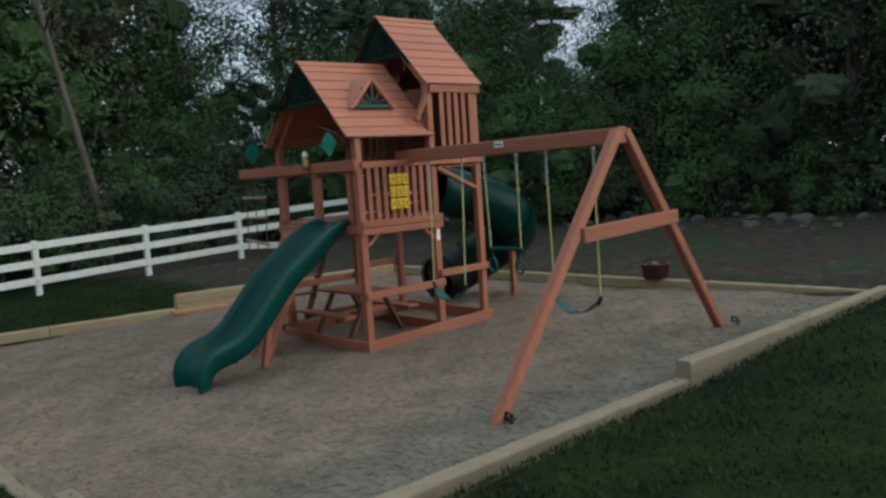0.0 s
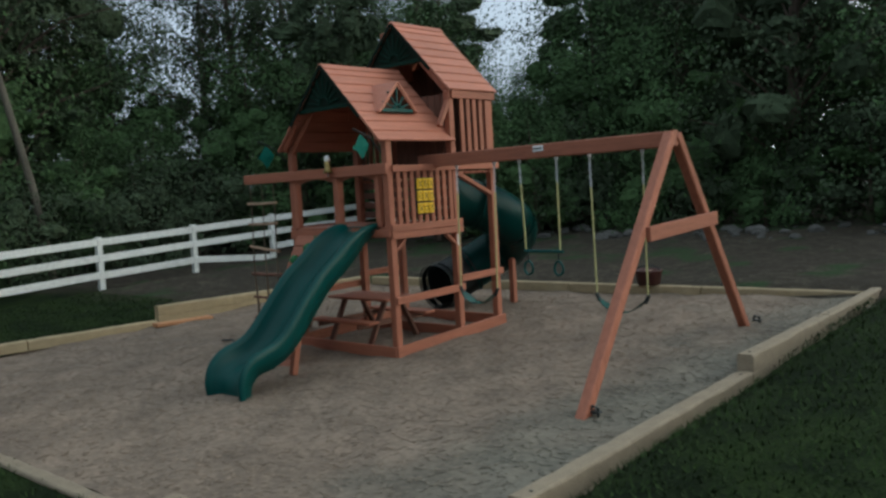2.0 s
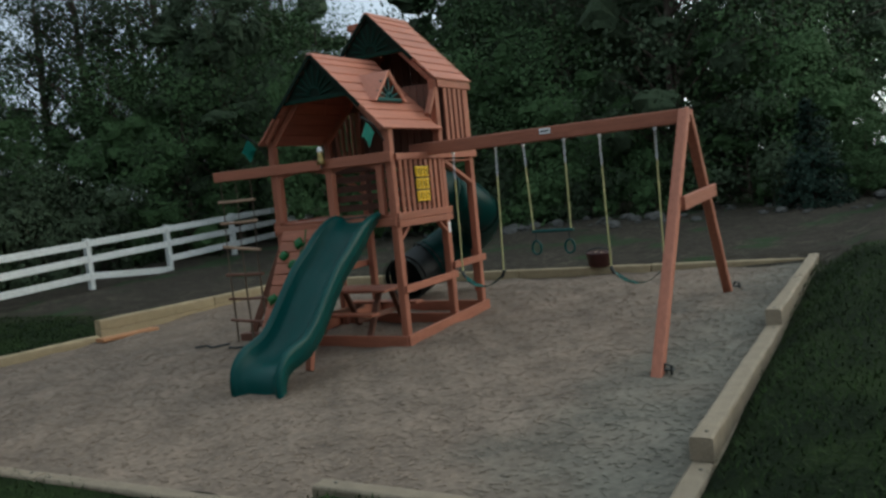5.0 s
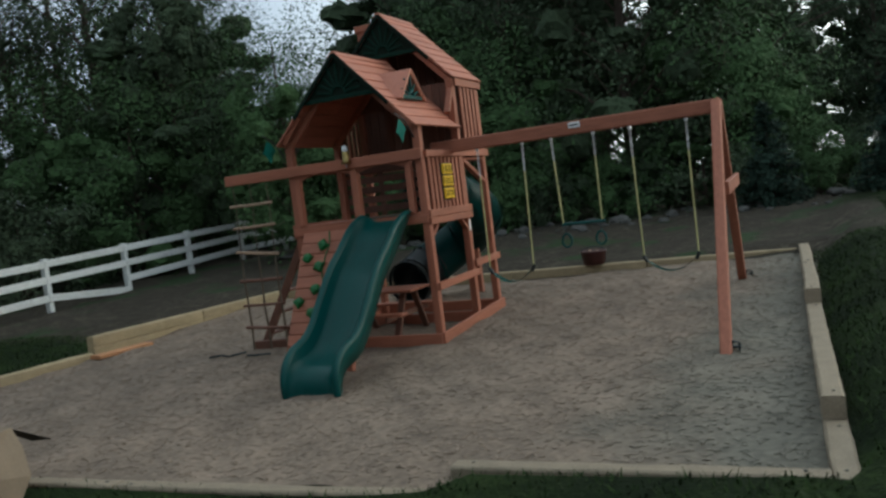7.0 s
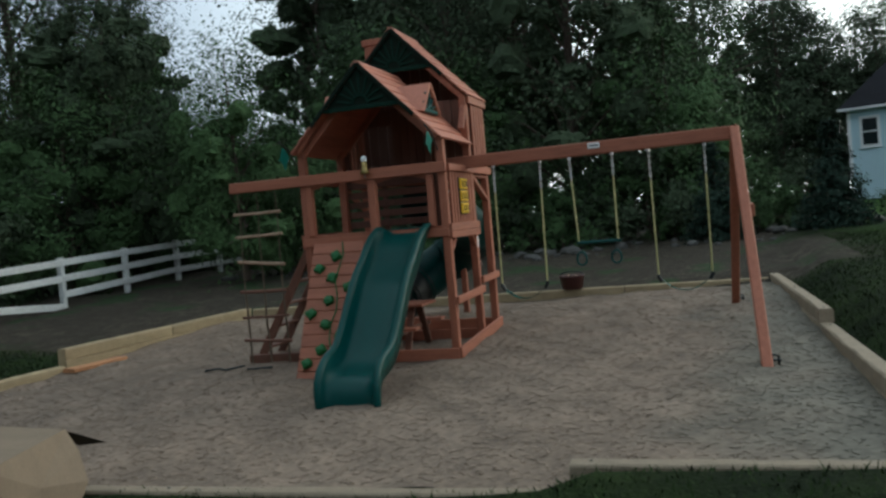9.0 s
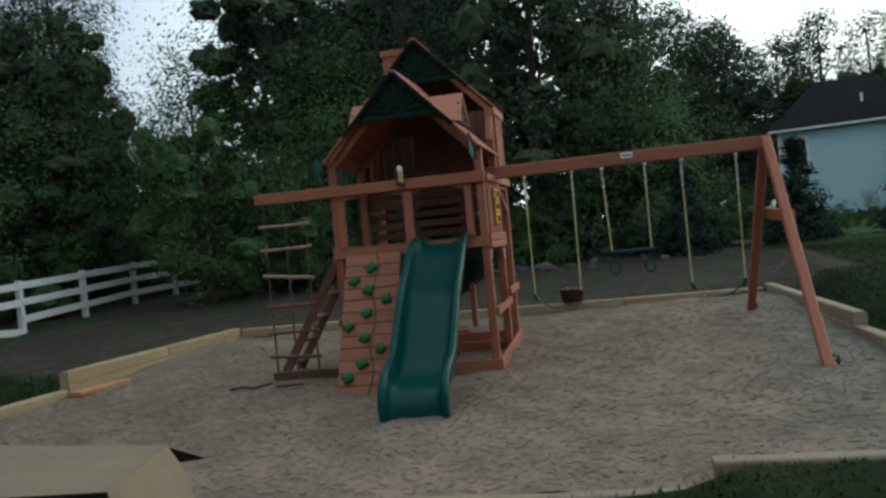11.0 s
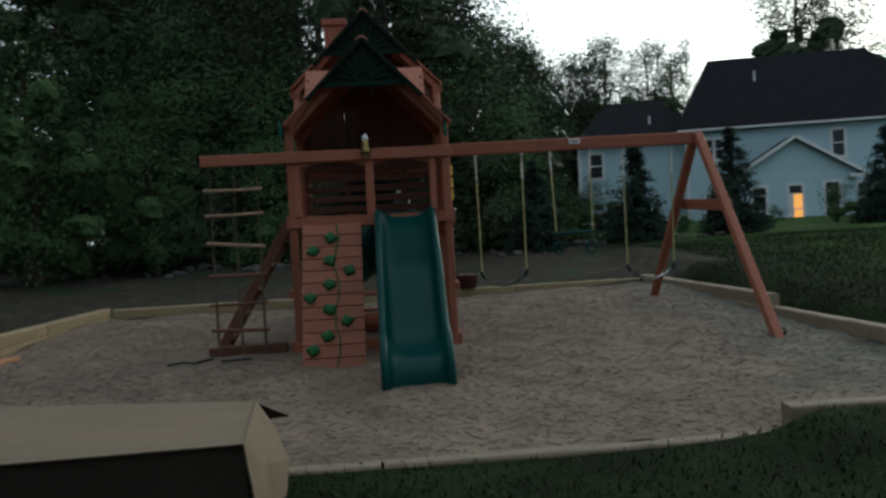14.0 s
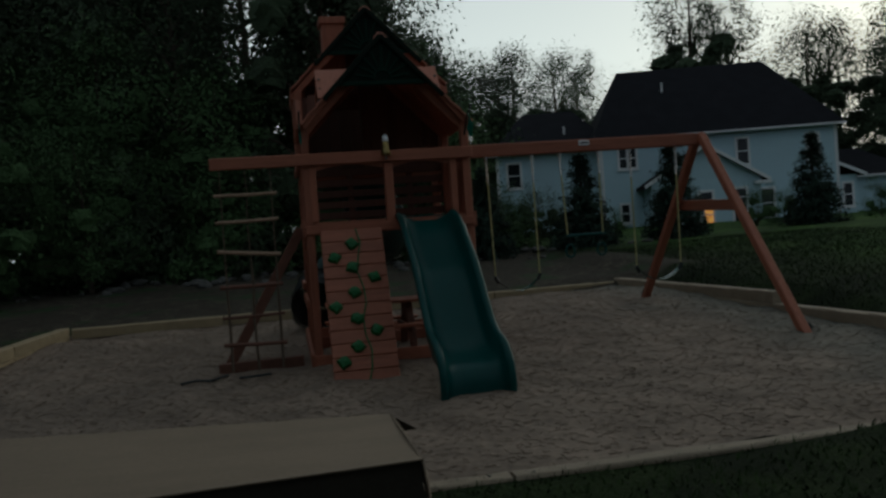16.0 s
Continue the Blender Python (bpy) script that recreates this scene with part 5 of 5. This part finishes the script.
LABELS["spruce"] = ("spruce_tree", "dark conical spruce on the lawn before the house", "conifer", "spruces before the house")


def ray_place(az, dist, eye=(-0.98, -9.1)):
    return eye[0] + dist * math.sin(radians(az)), eye[1] + dist * math.cos(radians(az))


for x, y, s in ((5.3, 11.0, 0.98), (7.8, 11.1, 1.1), (11.8, 11.2, 0.95), (2.9, 11.3, 0.9)):
    plant("spruce", x, y, s)
for az, dist, s in ((13.2, 24, 0.62), (12.0, 23, 0.7), (10.6, 24, 0.7), (18.6, 26, 0.3), (20.0, 26, 0.34), (29.3, 30, 0.55), (31.0, 31, 0.5), (9.2, 24, 0.75), (36.5, 30, 0.5), (25.6, 30, 0.26)):
    plant("bush", *ray_place(az, dist), s)


# ---- neighbouring house ----
def house():
    t = thing("house", "two-storey pale blue sided house with a dark hipped roof", "house")
    m = pose(13.6, 30.3, 0.35, 0, 0, -15)
    t.matrix_basis = m

    def wall(lo, hi, name="wall"):
        return part(name, boxed(lo, hi, 0), siding_mat, t)

    def laps(parent, lo, hi, y):
        """Overlapping boards on a wall that faces the yard."""
        bm = bmesh.new()
        z = lo[1]
        while z < hi[1] - 0.02:
            prism(bm, [(y, z), (y - 0.018, z), (y - 0.004, z + 0.2), (y, z + 0.2)], "x", lo[0], hi[0])
            z += 0.2
        ob = part("siding", bm, siding_mat, parent)
        ob["kind"] = "stuff"

    def window(x, z, w, h, y, lit=False):
        wnd = part("window", boxed((x - 0.09, y - 0.05, z - 0.09), (x + w + 0.09, y - 0.012, z + h + 0.09), 0.01), white_plain, t, "white-framed sash window")
        # two sashes, under a transom light in the tall windows
        tall = h > 1.6
        cuts = [0, 0.39, 0.78, 1] if tall else [0, 0.5, 1]
        for k, (p, q) in enumerate(zip(cuts, cuts[1:])):
            glow = lit and k < 2
            part("pane", boxed((x + 0.03 + (0.16 if glow else 0), y - 0.062, z + p * h + 0.025), (x + w - 0.03, y - 0.052, z + q * h - 0.025), 0), lamp_glow if glow else glass_mat, wnd, "warm lit pane" if glow else "")
        part("mullion", boxed((x + 0.0, y - 0.075, z + h * cuts[1] - 0.025), (x + w, y - 0.051, z + h * cuts[1] + 0.025), 0), white_plain, wnd)
        part("sill", boxed((x - 0.12, y - 0.1, z - 0.13), (x + w + 0.12, y - 0.04, z - 0.08), 0.01), white_plain, wnd)

    def hip(name, x0, x1, y0, y1, ze, zr, inset, over=0.4):
        bm = bmesh.new()
        x0, x1, y0, y1 = x0 - over, x1 + over, y0 - over, y1 + over
        ym = (y0 + y1) / 2
        c = [bm.verts.new(p) for p in ((x0, y0, ze), (x1, y0, ze), (x1, y1, ze), (x0, y1, ze))]
        a, b = bm.verts.new((x0 + inset, ym, zr)), bm.verts.new((x1 - inset, ym, zr))
        for f in ((c[0], c[1], b, a), (c[2], c[3], a, b), (c[1], c[2], b), (c[3], c[0], a), (c[3], c[2], c[1], c[0])):
            bm.faces.new(f)
        bmesh.ops.recalc_face_normals(bm, faces=bm.faces)
        r = part(name, bm, shingle_mat, t, "dark shingle roof")
        part("eave_trim", boxed((x0, y0 - 0.03, ze - 0.09), (x1, y0 + 0.05, ze + 0.0), 0), white_plain, r)
        return r

    W = 11.15
    wall((0, 0, -0.6), (W, 10, 4.95))
    laps(t, (0, -0.2), (W, 5.0), 0)
    main = hip("roof", 0, W, 0, 10, 4.92, 9.0, 2.1)
    # lower wing
    wall((-5.1, 0.9, -0.6), (0, 8.6, 4.66), "wing_wall")
    laps(t, (-5.1, -0.2), (0, 4.7), 0.9)
    hip("wing_roof", -5.1, 0.6, 0.9, 8.6, 4.62, 7.1, 1.9)
    for x in (-0.06, W - 0.06):
        part("corner_board", boxed((x, -0.04, -0.5), (x + 0.14, 0.02, 5.0), 0), white_plain, t)
    part("corner_board", boxed((-5.16, 0.86, -0.5), (-5.02, 0.92, 4.7), 0), white_plain, t)
    # gabled bay
    gx0, gx1, gy = 1.95, 6.89, -2.2
    wall((gx0, gy, -0.6), (gx1, 0, 2.5), "bay_wall")
    gm = (gx0 + gx1) / 2
    bm = prism(bmesh.new(), [(gx0, 2.5), (gx1, 2.5), (gm, 4.03)], "y", gy, 0.02)
    part("gable_wall", bm, siding_mat, t)
    laps(t, (gx0, -0.2), (gx1, 2.45), gy)
    for s in (-1, 1):
        xe = gm + s * (gx1 - gx0 + 0.7) / 2
        bm = bmesh.new()
        prism(bm, [(gm, 4.04), (xe, 2.29), (xe, 2.45), (gm, 4.2)], "y", gy - 0.3, 0.3)
        r = part("bay_roof", bm, shingle_mat, t, "dark shingle roof")
        part("rake_trim", bar((gm, gy - 0.32, 4.12), (xe, gy - 0.32, 2.37), 0.05, 0.15), white_plain, r)
    part("eave_return", boxed((gx1 - 0.3, gy - 0.32, 2.2), (gx1 + 0.4, gy + 0.1, 2.34), 0), white_plain, t)
    # openings
    window(4.1, 0.25, 0.58, 1.73, gy, lit=True)
    window(5.61, 0.25, 0.6, 1.79, gy)
    window(2.55, 0.25, 0.6, 1.7, gy)
    window(7.5, 0.6, 0.62, 1.4, 0)
    window(6.5, 3.27, 0.54, 1.23, 0)
    window(9.8, 3.27, 0.54, 1.2, 0)
    window(0.85, 3.47, 0.38, 0.95, 0)
    window(1.3, 3.47, 0.38, 0.95, 0)
    window(0.82, 0.82, 0.4, 0.88, 0)
    window(-4.6, 2.95, 0.65, 1.2, 0.9)
    part("vent_pipe", tube(bmesh.new(), [(3.7, 3.0, 7.0), (3.7, 3.0, 7.95)], 0.05, 8), white_plain, t)
    part("vent_pipe", tube(bmesh.new(), [(-1.55, 2.2, 5.2), (-1.55, 2.2, 6.0)], 0.05, 8), white_plain, t)
    # low porch against the end wall
    wall((W + 0.02, 0.3, -0.6), (W + 1.0, 2.4, 2.4), "porch_wall")
    bm = prism(bmesh.new(), [(W + 0.02, 2.95), (W + 1.35, 2.32), (W + 1.35, 2.44), (W + 0.02, 3.08)], "y", 0.0, 2.45)
    r = part("porch_roof", bm, shingle_mat, t, "dark shingle roof")
    part("rake_trim", bar((W + 0.02, -0.02, 3.0), (W + 1.36, -0.02, 2.36), 0.05, 0.14), white_plain, r)
    window(W + 0.35, 0.9, 0.42, 1.1, 0.3)
    # garage end further along
    wall((W, 2.5, -0.6), (W + 4.5, 9, 2.4), "garage_wall")
    hip("garage_roof", W, W + 4.5, 2.5, 9, 2.4, 4.0, 1.6)
    return t


house()


def garden_shed():
    t = thing("garden_shed", "small grey gabled shed beyond the fence", "shed")
    t.matrix_basis = pose(-22.5, 10.8, 0.2, 0, 0, 25)
    part("wall", boxed((-1.6, -1.6, -0.3), (1.6, 1.6, 2.1), 0), rock_mat, t)
    part("gable", prism(bmesh.new(), [(-1.6, 2.1), (1.6, 2.1), (0, 3.2)], "y", -1.6, 1.6), rock_mat, t)
    for s in (-1, 1):
        bm = prism(bmesh.new(), [(0, 3.22), (s * 1.9, 1.92), (s * 1.9, 2.04), (0, 3.34)], "y", -1.8, 1.8)
        r = part("roof", bm, shingle_mat, t)
        part("rake_trim", bar((0, -1.82, 3.28), (s * 1.9, -1.82, 1.98), 0.04, 0.14), white_plain, r)
    return t


garden_shed()
